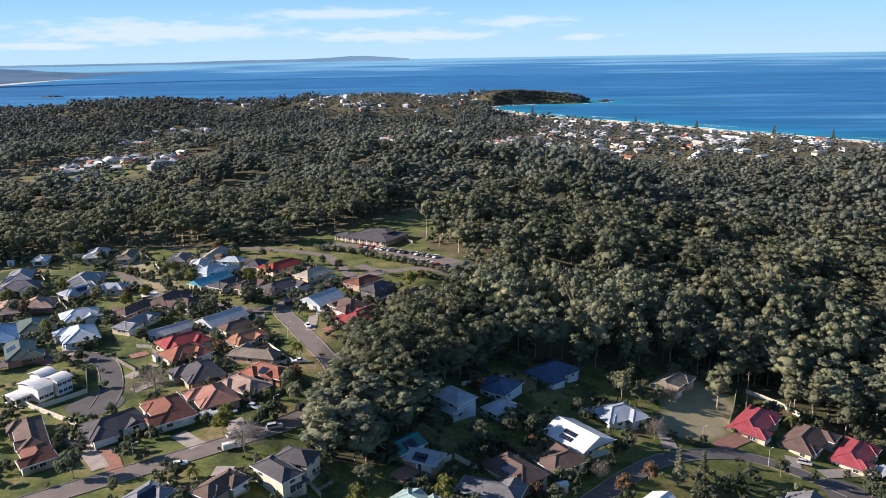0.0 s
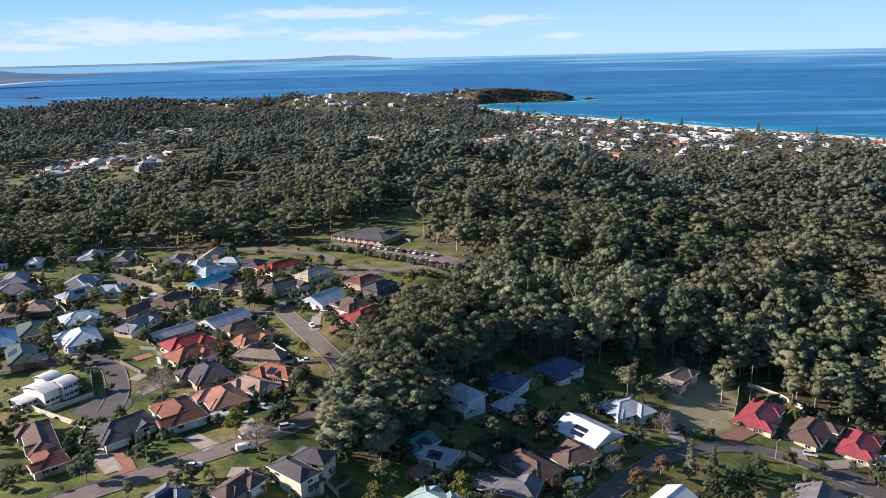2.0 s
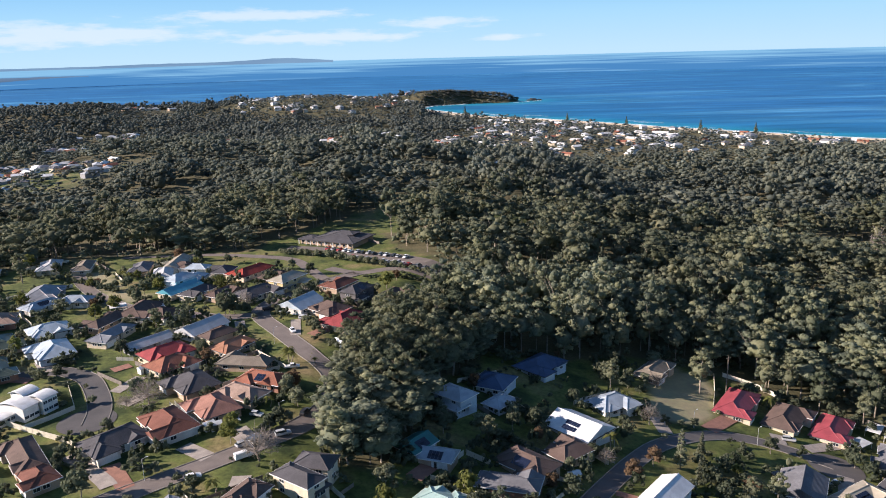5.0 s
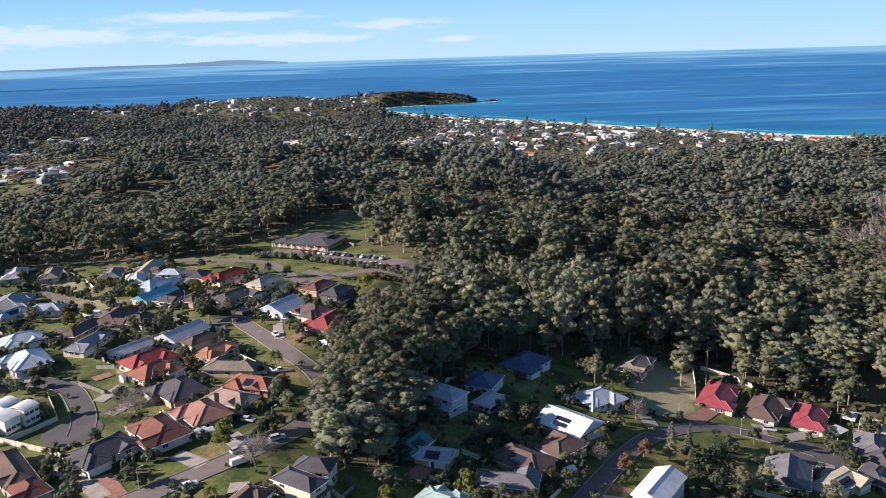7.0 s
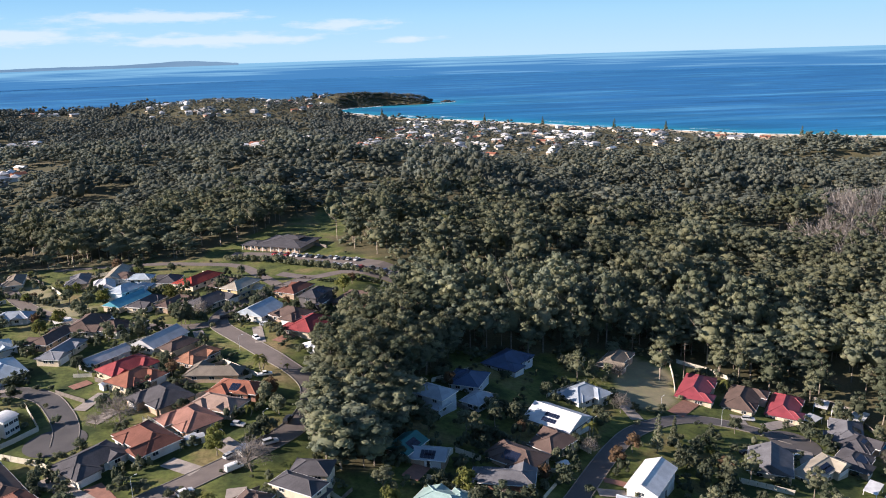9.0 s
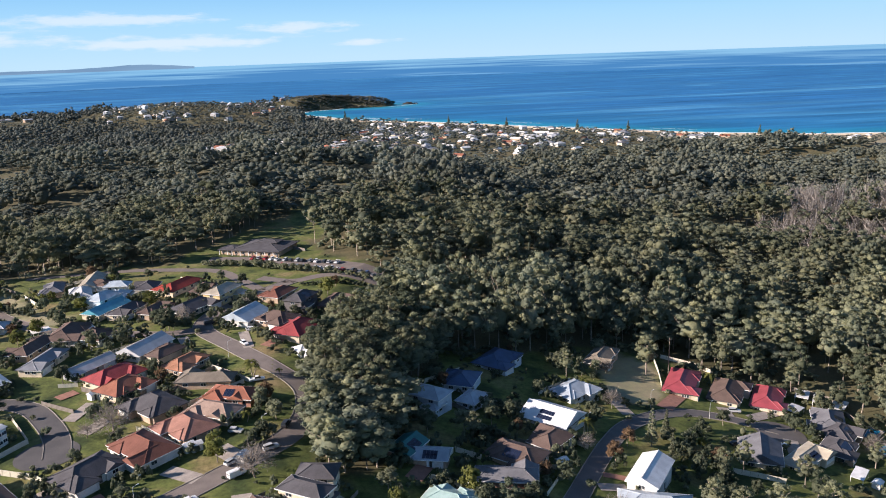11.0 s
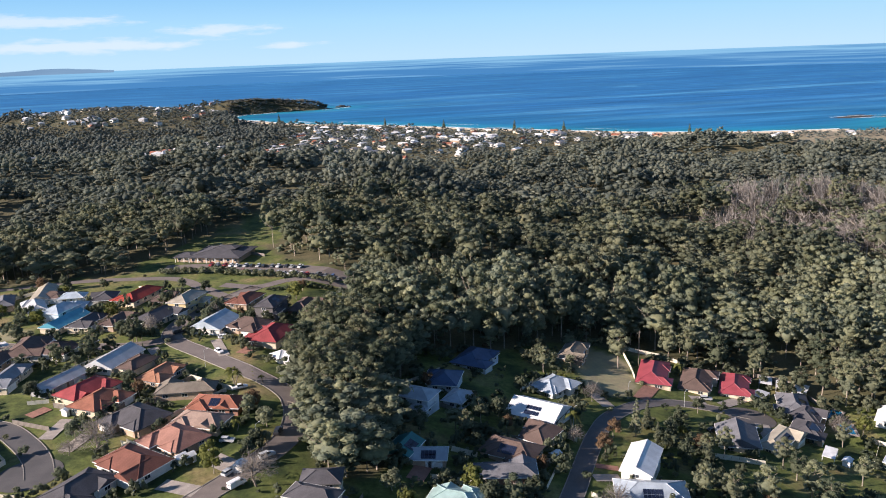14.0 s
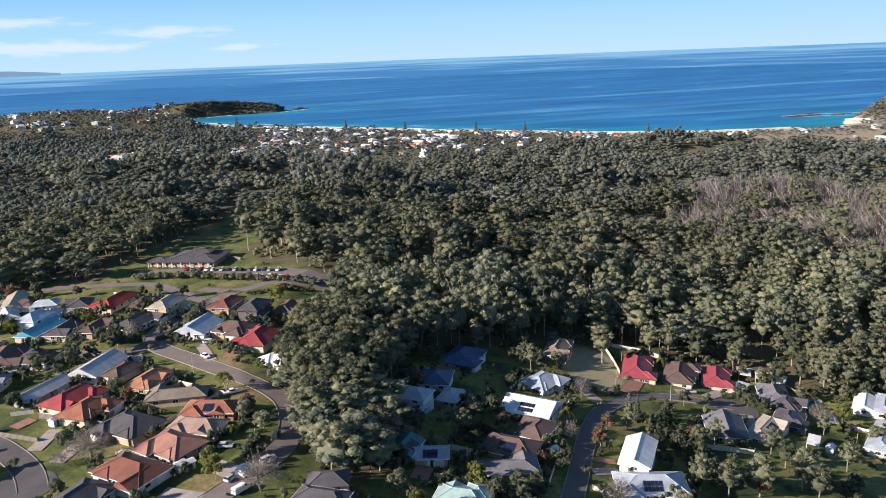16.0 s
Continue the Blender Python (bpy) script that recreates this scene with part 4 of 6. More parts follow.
def tri_mesh(name, V, T, material):
    me = bpy.data.meshes.new(name)
    me.vertices.add(len(V))
    me.vertices.foreach_set("co", np.asarray(V, np.float32).ravel())
    me.loops.add(len(T) * 3)
    me.loops.foreach_set("vertex_index", np.asarray(T, np.int32).ravel())
    me.polygons.add(len(T))
    me.polygons.foreach_set("loop_start", np.arange(0, len(T) * 3, 3, dtype=np.int32))
    me.update(calc_edges=True)
    me.materials.append(material)
    return me


def trunk_mesh(rng, h, r, top, limbs=5, spread=3.0):
    bm = bmesh.new()
    bend = Vector((rng.normal() * 0.5, rng.normal() * 0.5, 0))
    mid = Vector((0, 0, h * 0.55)) + bend
    cone(bm, (0, 0, -1.5), mid, r, r * 0.65, 7)
    cone(bm, mid, Vector((0, 0, top)) + bend * 0.6, r * 0.65, r * 0.2, 6)
    for k in range(limbs):
        a = rng.uniform(0, 6.28)
        z = rng.uniform(h * 0.45, h * 0.75)
        cone(bm, Vector((0, 0, z)) + bend * 0.8, (math.cos(a) * spread, math.sin(a) * spread, z + rng.uniform(1.5, 4.5)), r * 0.34, r * 0.1, 5)
    return keep_mesh(part("trunk", bm, M["bark"]))


TREES = {}


def tree_kinds():
    rng = np.random.default_rng(5)
    for k in range(7):
        h = 20.0
        V, T = crown(rng, 5.8, 2.6 + 1.5 * (k % 3), 20.5, 20, 860, 0.36, core=0.76, spread=(0.2, 0.36), dome=0.56)
        TREES[f"gum{k}"] = (trunk_mesh(rng, h, 0.36, 16, 6, 3.2), tri_mesh("crown", V, T, M["leaf"] if k % 3 else M["leaf_dark"]))
    for k in range(3):
        V, T = crown(rng, 2.6, 1.0, 6.2, 8, 330, 0.36, flat=0.9)
        TREES[f"garden{k}"] = (trunk_mesh(rng, 4.0, 0.16, 4.5, 3, 1.0), tri_mesh("crown", V, T, (M["leaf_dark"], M["leaf"], M["leaf_bright"])[k]))
    V, T = crown(rng, 2.4, 1.4, 6.0, 8, 260, 0.34)
    TREES["russet"] = (trunk_mesh(rng, 4.0, 0.15, 4.5, 3, 1.0), tri_mesh("crown", V, T, M["leaf_red"]))
    V, T = twigs(rng, 4.0, 1.2, 7.0, 520, 0.045)
    TREES["bare"] = (trunk_mesh(rng, 4.0, 0.22, 5.0, 7, 2.2), tri_mesh("crown", V, T, M["twig"]))
    for k in range(2):
        V, T = crown(rng, 1.0, 0.1, 1.5, 5, 130, 0.22, flat=0.85)
        TREES[f"shrub{k}"] = (None, tri_mesh("foliage", V, T, (M["leaf_dark"], M["leaf"])[k]))
    # a pine: clumps in a narrowing cone
    V, T, n = [], [], 0
    for k in range(9):
        z = 1.5 + k * 1.25
        v, t = crown(rng, 2.7 * (1 - k / 10), z, z + 2.0, 3, 70, 0.34)
        V.append(v), T.append(t + n)
        n += len(v)
    TREES["pine"] = (trunk_mesh(rng, 10, 0.22, 12, 0), tri_mesh("crown", np.concatenate(V), np.concatenate(T), M["leaf"]))
    # a palm: arched fronds
    V, T, n = [], [], 0
    for k in range(22):
        a, up = rng.uniform(0, 6.28), rng.uniform(0.1, 1.0)
        prev = None
        for j in range(6):
            u = j / 5
            p = np.array([math.cos(a) * 2.6 * u, math.sin(a) * 2.6 * u, 4.0 + up * 2.2 * u - 2.4 * u * u])
            e = np.array([-math.sin(a), math.cos(a), -0.3]) * 0.34 * math.sin(math.pi * min(0.95, u + 0.12))
            now = [p - e, p + e]
            if prev is not None:
                V.append(np.array(prev + now))
                T.append(np.array([(0, 1, 2), (1, 3, 2)]) + n)
                n += 4
            prev = now
    TREES["palm"] = (trunk_mesh(rng, 4.2, 0.2, 4.2, 0), tri_mesh("crown", np.concatenate(V), np.concatenate(T), M["leaf_bright"]))


tree_kinds()
TREE_WORD = {"gum": ("tall gum tree with pale trunk and olive crown", "tree"), "garden": ("rounded leafy garden tree", "tree"), "russet": ("small tree with russet leaves", "tree"),
             "bare": ("leafless winter tree with fine grey twigs", "tree"), "shrub": ("dense green garden shrub", "shrub"), "pine": ("conical dark green conifer", "tree"), "palm": ("small palm with arching fronds", "palm")}


def tree(kind, x, y, s=1.0, sz=None, rng=random, group=""):
    trunk, leaves = TREES[kind]
    word, cat = TREE_WORD[kind.rstrip("0123456789")]
    m = Matrix.LocRotScale((x, y, ground(x, y)), Euler((0, 0, rng.uniform(0, 6.28))), (s, s, sz or s))
    ob = empty("shrub" if cat == "shrub" else "palm_tree" if cat == "palm" else "tree", m)
    if trunk:
        share("trunk", trunk, ob, Matrix.Identity(4))
        share("crown", leaves, ob, Matrix.Identity(4))
    else:
        share("foliage", leaves, ob, Matrix.Identity(4))
    return tagged(ob, word, cat, group=group)


def clear_of(x, y, gap):
    # open front lawns before the red-roofed houses
    if inside((x, y), DRY) or (68 < x < 124 and 231 < y < 250):
        return False
    for hx, hy, r in HOUSES:
        if (hx - x) ** 2 + (hy - y) ** 2 < (r + gap) ** 2:
            return False
    for line, half in ROADS:
        for px, py in line:
            if (px - x) ** 2 + (py - y) ** 2 < (half + gap + 0.8) ** 2:
                return False
    return True


def in_view(x, y, gap=40):
    return -0.74 * y - gap - 10 < x < 1.10 * y - 70 + gap


rng = random.Random(11)
# the clump of tall gums in the middle, tree by tree
spots = []
while len(spots) < 78:
    x, y = rng.uniform(-68, 0), rng.uniform(184, 320)
    if inside((x, y), CLUMP) and all((x - a) ** 2 + (y - b) ** 2 > 4.7 ** 2 for a, b in spots):
        spots.append((x, y))
for x, y in spots:
    tree(f"gum{rng.randrange(7)}", x, y, rng.uniform(0.8, 1.1), rng.uniform(0.72, 0.98) * (0.62 + 0.38 * sst(196, 236, y)), rng, "clump of gum trees")


def forest_spot(x, y):
    if inside((x, y), TOWN) or any(inside((x, y), g) for g in GREENS):
        return False
    return in_view(x, y)


# the wood's front edge, tree by tree
edge = []
tries = 0
while len(edge) < 285 and tries < 30000:
    tries += 1
    x, y = rng.uniform(-60, 260), rng.uniform(215, 345)
    if forest_spot(x, y) and not inside((x, y), CLUMP) and all((x - a) ** 2 + (y - b) ** 2 > 5.9 ** 2 for a, b in edge) and noise.noise((x * 0.03, y * 0.03, 1)) > -0.45:
        edge.append((x, y))
edge.sort(key=lambda p: p[1] + abs(p[0] - 60) * 0.3)
for x, y in edge[:40]:
    k = rng.uniform(0.7, 1.05) * (0.85 if x > 90 else 1.0)
    tree(f"gum{rng.randrange(7)}", x, y, k, k * rng.uniform(0.85, 1.1), rng, "edge of the wood")


# the wood behind, past counting
def before_houses(x, y):
    """How far a tree stands just before a settled place, as the hill falls away: 0 to 1."""
    if y < 560:
        return 0.0
    d = math.hypot(x, y)
    hits = 0
    for out in (25, 60, 95):
        px, py = x * (1 + out / d), y * (1 + out / d)
        if in_clearing(px, py) or inside((px, py), SUBURB) or inside((px, py), VILLAGE) or inside((px, py), HILLTOP):
            hits += 1
    return hits / 3


def woodland(name, spots, lods, leaf, label, heights, seed, trunks=True, stands=0.7, bark="bark", thin=True):
    r = np.random.default_rng(seed)
    V, T, n = [], [], 0
    TV, TT, tn = [], [], 0
    tones = []
    for x, y in spots:
        v, t = lods[r.integers(len(lods))]
        a, s = r.uniform(0, 6.28), r.choice((0.6, 0.8, 0.95, 1.05, 1.2, 1.45))
        low = 1 - 0.26 * sst(330, 560, x) * sst(560, 740, y) * sst(1000, 920, x)
        low *= 1 - (0.62 * before_houses(x, y) if thin else 0)
        s *= 0.4 + 0.6 * low
        c, d = math.cos(a) * s, math.sin(a) * s
        g = ground(x, y)
        hz = low * (0.55 + 0.45 * s) * r.uniform(*heights) * (1 + stands * noise.noise((x * 0.011, y * 0.014, 12)))
        w = np.stack([v[:, 0] * c - v[:, 1] * d + x, v[:, 0] * d + v[:, 1] * c + y, v[:, 2] * hz + g], 1)
        V.append(w), T.append(t + n)
        n += len(v)
        tones.append(np.full(len(v), np.clip(r.normal() * 0.14, -0.32, 0.36), np.float32))
        if trunks:
            q = 0.3 * s
            TV.append(np.array([(x - q, y, g - 1), (x + q * 0.5, y - q, g - 1), (x + q * 0.5, y + q, g - 1), (x, y, g + 13 * hz)]))
            TT.append(np.array([(0, 1, 3), (1, 2, 3), (2, 0, 3)]) + tn)
            tn += 4
            for k in range(4):
                # pale limbs reaching to the crown's skin
                b = r.uniform(0, 6.28)
                z0, z1, out = g + hz * r.uniform(6, 10), g + hz * r.uniform(13, 19), s * r.uniform(3.5, 6.6)
                tip = (x + math.cos(b) * out, y + math.sin(b) * out, z1)
                TV.append(np.array([(x - q * 0.5, y, z0), (x + q * 0.5, y, z0), (x, y, z0 + q), tip]))
                TT.append(np.array([(0, 1, 3), (1, 2, 3), (2, 0, 3)]) + tn)
                tn += 4
    ob = new(name, tri_mesh(name, np.concatenate(V), np.concatenate(T), leaf))
    ob.data.attributes.new("tone", "FLOAT", "POINT").data.foreach_set("value", np.concatenate(tones))
    tagged(ob, label, "trees", kind="stuff")
    if trunks:
        share("trunks", tri_mesh("trunks", np.concatenate(TV), np.concatenate(TT), M[bark]), ob, Matrix.Identity(4))["kind"] = "stuff"
    return ob


def scatter(x0, x1, y0, y1, gap, test, seed):
    r = random.Random(seed)
    out = []
    y = y0
    while y < y1:
        x = x0
        while x < x1:
            px, py = x + r.uniform(-0.5, 0.5) * gap, y + r.uniform(-0.5, 0.5) * gap
            if test(px, py):
                out.append((px, py))
            x += gap
        y += gap * 0.9
    return out


g = np.random.default_rng(21)
near_lods = [crown(g, 7.2, 4 + 1.5 * (k % 3), 20 + k % 3, 14, 250, 0.54, core=0.76, flat=0.72, single=True, spread=(0.2, 0.37), dome=0.5) for k in range(9)]
mid_lods = [crown(g, 9.4, 4, 19 + (k % 4), 12, 110, 0.8, core=0.76, flat=0.7, single=True, spread=(0.21, 0.4), dome=0.5) for k in range(12)]
far_lods = [crown(g, 8.6, 1, 15, 5, 15, 1.2, core=0.74, flat=0.72, single=True, spread=(0.28, 0.48), dome=0.45) for k in range(9)]
town_lods = [crown(g, 6.2, 0.5, 14, 3, 14, 1.1, core=0.8, flat=0.8, single=True, spread=(0.36, 0.56)) for k in range(7)]
bare_lods = [twigs(g, 4.0, 4, 16, 130, 0.10) for k in range(5)]


def bare_here(x, y):
    return hill(x, y, 395, 452, 150, 140) + 0.35 * noise.noise((x * 0.022, y * 0.022, 5)) > 0.5


in_edge_box = lambda x, y: -60 < x < 260 and 215 < y < 345
wood = scatter(-420, 520, 215, 540, 11.0, lambda x, y: forest_spot(x, y) and not inside((x, y), CLUMP) and (not bare_here(x, y) or noise.noise((x * 0.05, y * 0.05, 9)) > 0.12) and not in_edge_box(x, y) and noise.noise((x * 0.025, y * 0.025, 1)) > -0.34, 3)
woodland("near_woodland", wood, near_lods, M["leaf"], "dense olive green gum woodland with pale trunks", (0.66, 1.12), 4)
edge_lods = [crown(g, 5.8, 3 + 1.5 * (k % 3), 20, 16, 340, 0.48, core=0.78, single=True, spread=(0.2, 0.37), dome=0.54) for k in range(7)]
woodland("edge_woodland", edge[40:], edge_lods, M["leaf"], "gum trees behind the back fences", (0.72, 1.05), 23)
low_trees = scatter(-66, 2, 182, 305, 5.2, lambda x, y: inside((x, y), CLUMP) and (y < 236 or not inside((x + 7, y), CLUMP) or not inside((x - 7, y), CLUMP)), 41)
woodland("clump_undergrowth", low_trees, edge_lods, M["leaf"], "lower gum trees leafy to the ground under the tall clump", (0.52, 0.82), 42)
bare = scatter(150, 570, 310, 640, 7.5, lambda x, y: forest_spot(x, y) and bare_here(x, y), 6)
woodland("bare_woodland", bare, bare_lods, M["twig"], "stand of grey leafless trees in the woodland", (0.85, 1.2), 7, bark="bark_pale")


def mid_test(x, y):
    if not in_view(x, y, 60) or in_clearing(x, y) or (bare_here(x, y) and noise.noise((x * 0.05, y * 0.05, 9)) < 0.12) or noise.noise((x * 0.018, y * 0.018, 2)) < -0.36:
        return False
    if any(inside((x, y), q) for q in GREENS) or inside((x, y), VILLAGE) or inside((x, y), SUBURB):
        return False
    return not (x > 520 and y > 700 and (shore_distance(x, y) < 110 or inside((x, y), EAST_TOWN)))


mid = scatter(-820, 1060, 540, 800, 17.0, mid_test, 8)
mid_back = scatter(-820, 1060, 800, 1010, 15.5, mid_test, 8) + scatter(400, 1060, 640, 1010, 25.0, mid_test, 28)
woodland("middle_woodland", mid, mid_lods, M["leaf_mid_haze"], "continuous gum forest canopy in olive greens", (0.62, 1.0), 9, trunks=False, stands=1.0)


back_lods = [crown(g, 8.6, 3, 19, 8, 60, 0.95, core=0.75, flat=0.7, single=True, spread=(0.26, 0.44), dome=0.48) for k in range(9)]
woodland("back_woodland", mid_back, back_lods, M["leaf_mid_haze"], "gum forest canopy further back towards the sea", (0.62, 1.0), 29, trunks=False, stands=1.0)


def on_head(x, y):
    return y > 1960 and x > -90


def far_test(x, y):
    d = shore_distance(x, y)
    if not in_view(x, y, 60) or in_clearing(x, y) or d < (5 if y > 1975 else 34) or on_head(x, y) or inside((x, y), VILLAGE) or inside((x, y), HILLTOP):
        return False
    if d < 150 and x > -70 and y < 1840:
        return False
    return noise.noise((x * 0.012, y * 0.012, 2)) > -0.5


far = scatter(-1650, 1240, 1010, 2190, 15.5, far_test, 10)
woodland("far_woodland", far, far_lods, M["leaf_far_haze"], "far wooded hills towards the sea", (0.62, 1.0), 12, trunks=False, stands=0.9)


def town_tree_test(x, y):
    if inside((x, y), SUBURB):
        return noise.noise((x * 0.03, y * 0.03, 4)) > 0.02
    if in_clearing(x, y):
        return noise.noise((x * 0.03, y * 0.03, 4)) > 0.0
    if any(inside((x, y), q) for q in GREENS):
        return False
    if inside((x, y), EAST_TOWN):
        return noise.noise((x * 0.03, y * 0.03, 4)) > -0.3 and shore_distance(x, y) > 40
    if y < 820:
        return False
    d = shore_distance(x, y)
    if inside((x, y), HILLTOP):
        return d > 40 and noise.noise((x * 0.03, y * 0.03, 4)) > -0.25
    if not (inside((x, y), VILLAGE) or (d < 150 and x > -70 and y < 1840)):
        return False
    return d > (75 if noise.noise((x * 0.008, y * 0.008, 8)) > 0.1 else 42) and noise.noise((x * 0.03, y * 0.03, 4)) > -0.2


town_trees = scatter(-690, 1240, 690, 2090, 13.0, town_tree_test, 17)
head_trees = scatter(-90, 230, 1960, 2190, 8.5, lambda x, y: on_head(x, y) and shore_distance(x, y) > (14 if x > 130 else 6) and not inside((x, y), HILLTOP), 19)
head_trees += scatter(1010, 1240, 905, 1060, 9.0, lambda x, y: shore_distance(x, y) > 10 and hill(x, y, 1095, 990, 75, 50) > 0.18, 51)
woodland("headland_trees", head_trees, far_lods, M["leaf_head"], "dense low scrub forest covering the headland", (0.3, 0.45), 20, trunks=False)
woodland("village_trees", town_trees, town_lods, M["leaf_far_haze"], "scattered trees among the seaside houses", (0.34, 0.60), 18, trunks=False, thin=False)


# low scrub under and between the trees
scrub_lods = [crown(g, 2.4, 0.2, 3.4, 3, 30, 0.45, core=0.95, single=True) for k in range(5)]
scrub = scatter(-300, 330, 190, 430, 8.0, lambda x, y: (forest_spot(x, y) or inside((x, y), CLUMP)) and noise.noise((x * 0.04, y * 0.04, 6)) > -0.15, 14)
woodland("undergrowth", scrub, scrub_lods, M["leaf"], "low scrub under the gum trees", (0.6, 1.1), 15, trunks=False)


# ---- the club house ----
def club_house(x, y, ang):
    ob = empty("club_house", pose(x, y, ground(x, y), 0, 0, ang))
    for L, W, z, px, py, rise in ((30, 26, 2.9, 0, 4, 2.6), (13, 9, 5.2, 2, 6, 1.0), (11, 12, 2.7, -18, -2, 0.9)):
        bm = bmesh.new()
        box(bm, -L / 2 + 1.4, -W / 2 + 1.4, -2, L / 2 - 1.4, W / 2 - 1.4, z)
        part("wall", bm, M["wall_tan"], ob, m=pose(px, py, 0))
        bm = bmesh.new()
        a, b, r = L / 2, W / 2, max(1.0, L / 2 - W / 2)
        low = [Vector(v) for v in ((-a, -b, z), (a, -b, z), (a, b, z), (-a, b, z))]
        top = [Vector((-r, 0, z + rise)), Vector((r, 0, z + rise))]
        up = Vector((0, 0, 0.3))
        for f in ([low[0], low[1], top[1], top[0]], [low[2], low[3], top[0], top[1]], [low[1], low[2], top[1]], [low[3], low[0], top[0]]):
            poly(bm, [v + up for v in f])
        for k in range(4):
            poly(bm, [low[k], low[(k + 1) % 4], low[(k + 1) % 4] + up, low[k] + up])
        poly(bm, low[::-1])
        ro = part("roof", bm, M["roof_dark"], ob, m=pose(px, py, 0))
        part("ridge_cap", ridge_bm([v + Vector((0, 0, 0.12)) for v in low], [v + Vector((0, 0, 0.12)) for v in top], False), M["roof_dark"], ro)
        for k in range(int(L / 5)):
            bm = bmesh.new()
            box(bm, -0.15, -0.15, -1, 0.15, 0.15, z)
            part("post", bm, M["trim"], ob, m=pose(px - a + 1 + k * 5, py - b + 0.4, 0))
        for k in range(int(L / 4)):
            wi = share("window", PANE_ME, ob, pose(px - a + 3 + k * 4, py - b + 1.37, 0.9))
            share("window_frame", FRAME_ME, wi, Matrix.Identity(4))
    tagged(ob, "low club house with broad charcoal roofs beside its car park", "building")
    HOUSES.append((x, y, 18))


club_house(-83, 424, -25)


# ---- gardens, fences, driveways ----
def fence(pts, material, height):
    ob = empty("fence", pose(pts[0][0], pts[0][1], ground(*pts[0])))
    back = ob.matrix_basis.inverted()
    pm = bmesh.new()
    box(pm, 0.05, -0.025, 0.05, 2.35, 0.025, height)
    panel = keep_mesh(part("panel", pm, M[material]))
    sm = bmesh.new()
    box(sm, -0.06, -0.06, -0.6, 0.06, 0.06, height + 0.06)
    post = keep_mesh(part("post", sm, M[material]))
    for (ax, ay), (bx, by) in zip(pts, pts[1:]):
        n = max(1, round(math.dist((ax, ay), (bx, by)) / 2.4))
        for k in range(n):
            p = Vector((ax + (bx - ax) * k / n, ay + (by - ay) * k / n, 0))
            q = Vector((ax + (bx - ax) * (k + 1) / n, ay + (by - ay) * (k + 1) / n, 0))
            p.z, q.z = ground(p.x, p.y), ground(q.x, q.y)
            d = q - p
            m = Matrix.Translation(p) @ Euler((0, -math.atan2(d.z, math.hypot(d.x, d.y)), math.atan2(d.y, d.x))).to_matrix().to_4x4()
            share("panel", panel, ob, back @ m @ Matrix.Diagonal((d.length / 2.4, 1, 1, 1)))
            share("post", post, ob, back @ Matrix.Translation(p))
    words = "cream sheet metal garden fence" if material == "fence_cream" else "weathered grey timber paling fence"
    return tagged(ob, words, "fence")


def driveway(pts, width, material):
    verts, faces, line = ribbon(pts, width, 0.13 + 0.012 * (len(ROADS) % 9), 2.0, 3)
    ROADS.append((line, width / 2))
    words = "red brick paved driveway" if material == "paving_red" else "pale concrete driveway"
    return tagged(part("pavement", (verts, [], faces), M[material]), words, "driveway", kind="structure")


fence([(-155.3, 206.6), (-149.1, 203.2), (-130.9, 194.4), (-123.6, 187.6), (-116.3, 180.5)], 'fence_cream', 1.8)
fence([(-148.6, 203.5), (-143.8, 209.5), (-139.3, 216.3), (-150.3, 234.8)], 'fence_cream', 1.6)
fence([(86.7, 286.8), (81.6, 271.3), (76.2, 257.2)], 'fence_cream', 1.8)
fence([(91.0, 289.0), (101.6, 282.5), (107.7, 273.8)], 'fence_cream', 1.8)
fence([(133.8, 257.2), (138.2, 251.9), (141.7, 245.6), (139.4, 232.8), (138.9, 220.8)], 'fence_grey', 1.8)
fence([(67.9, 191.6), (74.9, 189.2), (82.5, 186.1)], 'fence_cream', 1.8)
fence([(-17.7, 198.9), (-11.0, 194.7)], 'fence_cream', 1.8)
fence([(-28.0, 182.8), (-19.3, 180.0), (-13.6, 175.8)], 'fence_cream', 1.8)
fence([(7.4, 191.1), (13.1, 190.0), (2.8, 175.6)], 'fence_cream', 1.5)
fence([(14.5, 171.8), (19.2, 167.1)], 'fence_cream', 1.5)
fence([(-10.2, 213.8), (0.6, 207.2), (8.4, 203.1)], 'fence_grey', 1.8)
fence([(-108.4, 217.5), (-101.5, 209.3), (-94.0, 199.6)], 'fence_cream', 1.6)
fence([(134.8, 197.8), (139.8, 190.2)], 'fence_cream', 1.8)
fence([(-107.1, 237.7), (-97.6, 253.7), (-90.4, 259.5)], 'fence_grey', 1.6)
fence([(-136.0, 255.0), (-142.5, 255.7)], 'fence_cream', 1.4)
fence([(-99.2, 247.1), (-107.1, 237.7)], 'fence_grey', 1.8)
fence([(-133.8, 250.8), (-114.5, 236.5), (-107.9, 253.7)], 'fence_grey', 1.8)
fence([(-47.9, 175.1), (-51.0, 169.6)], 'fence_grey', 1.2)
fence([(-22.7, 191.7), (-18.5, 198.5)], 'fence_cream', 1.8)
fence([(-143.7, 242.7), (-131.6, 233.5)], 'fence_grey', 1.5)
fence([(-189.5, 369.1), (-179.1, 353.6)], 'fence_cream', 1.8)
fence([(-112.2, 341.0), (-102.0, 349.6)], 'fence_grey', 1.5)
fence([(-109.8, 216.9), (-99.2, 207.5), (-96.7, 203.8)], 'fence_cream', 1.6)

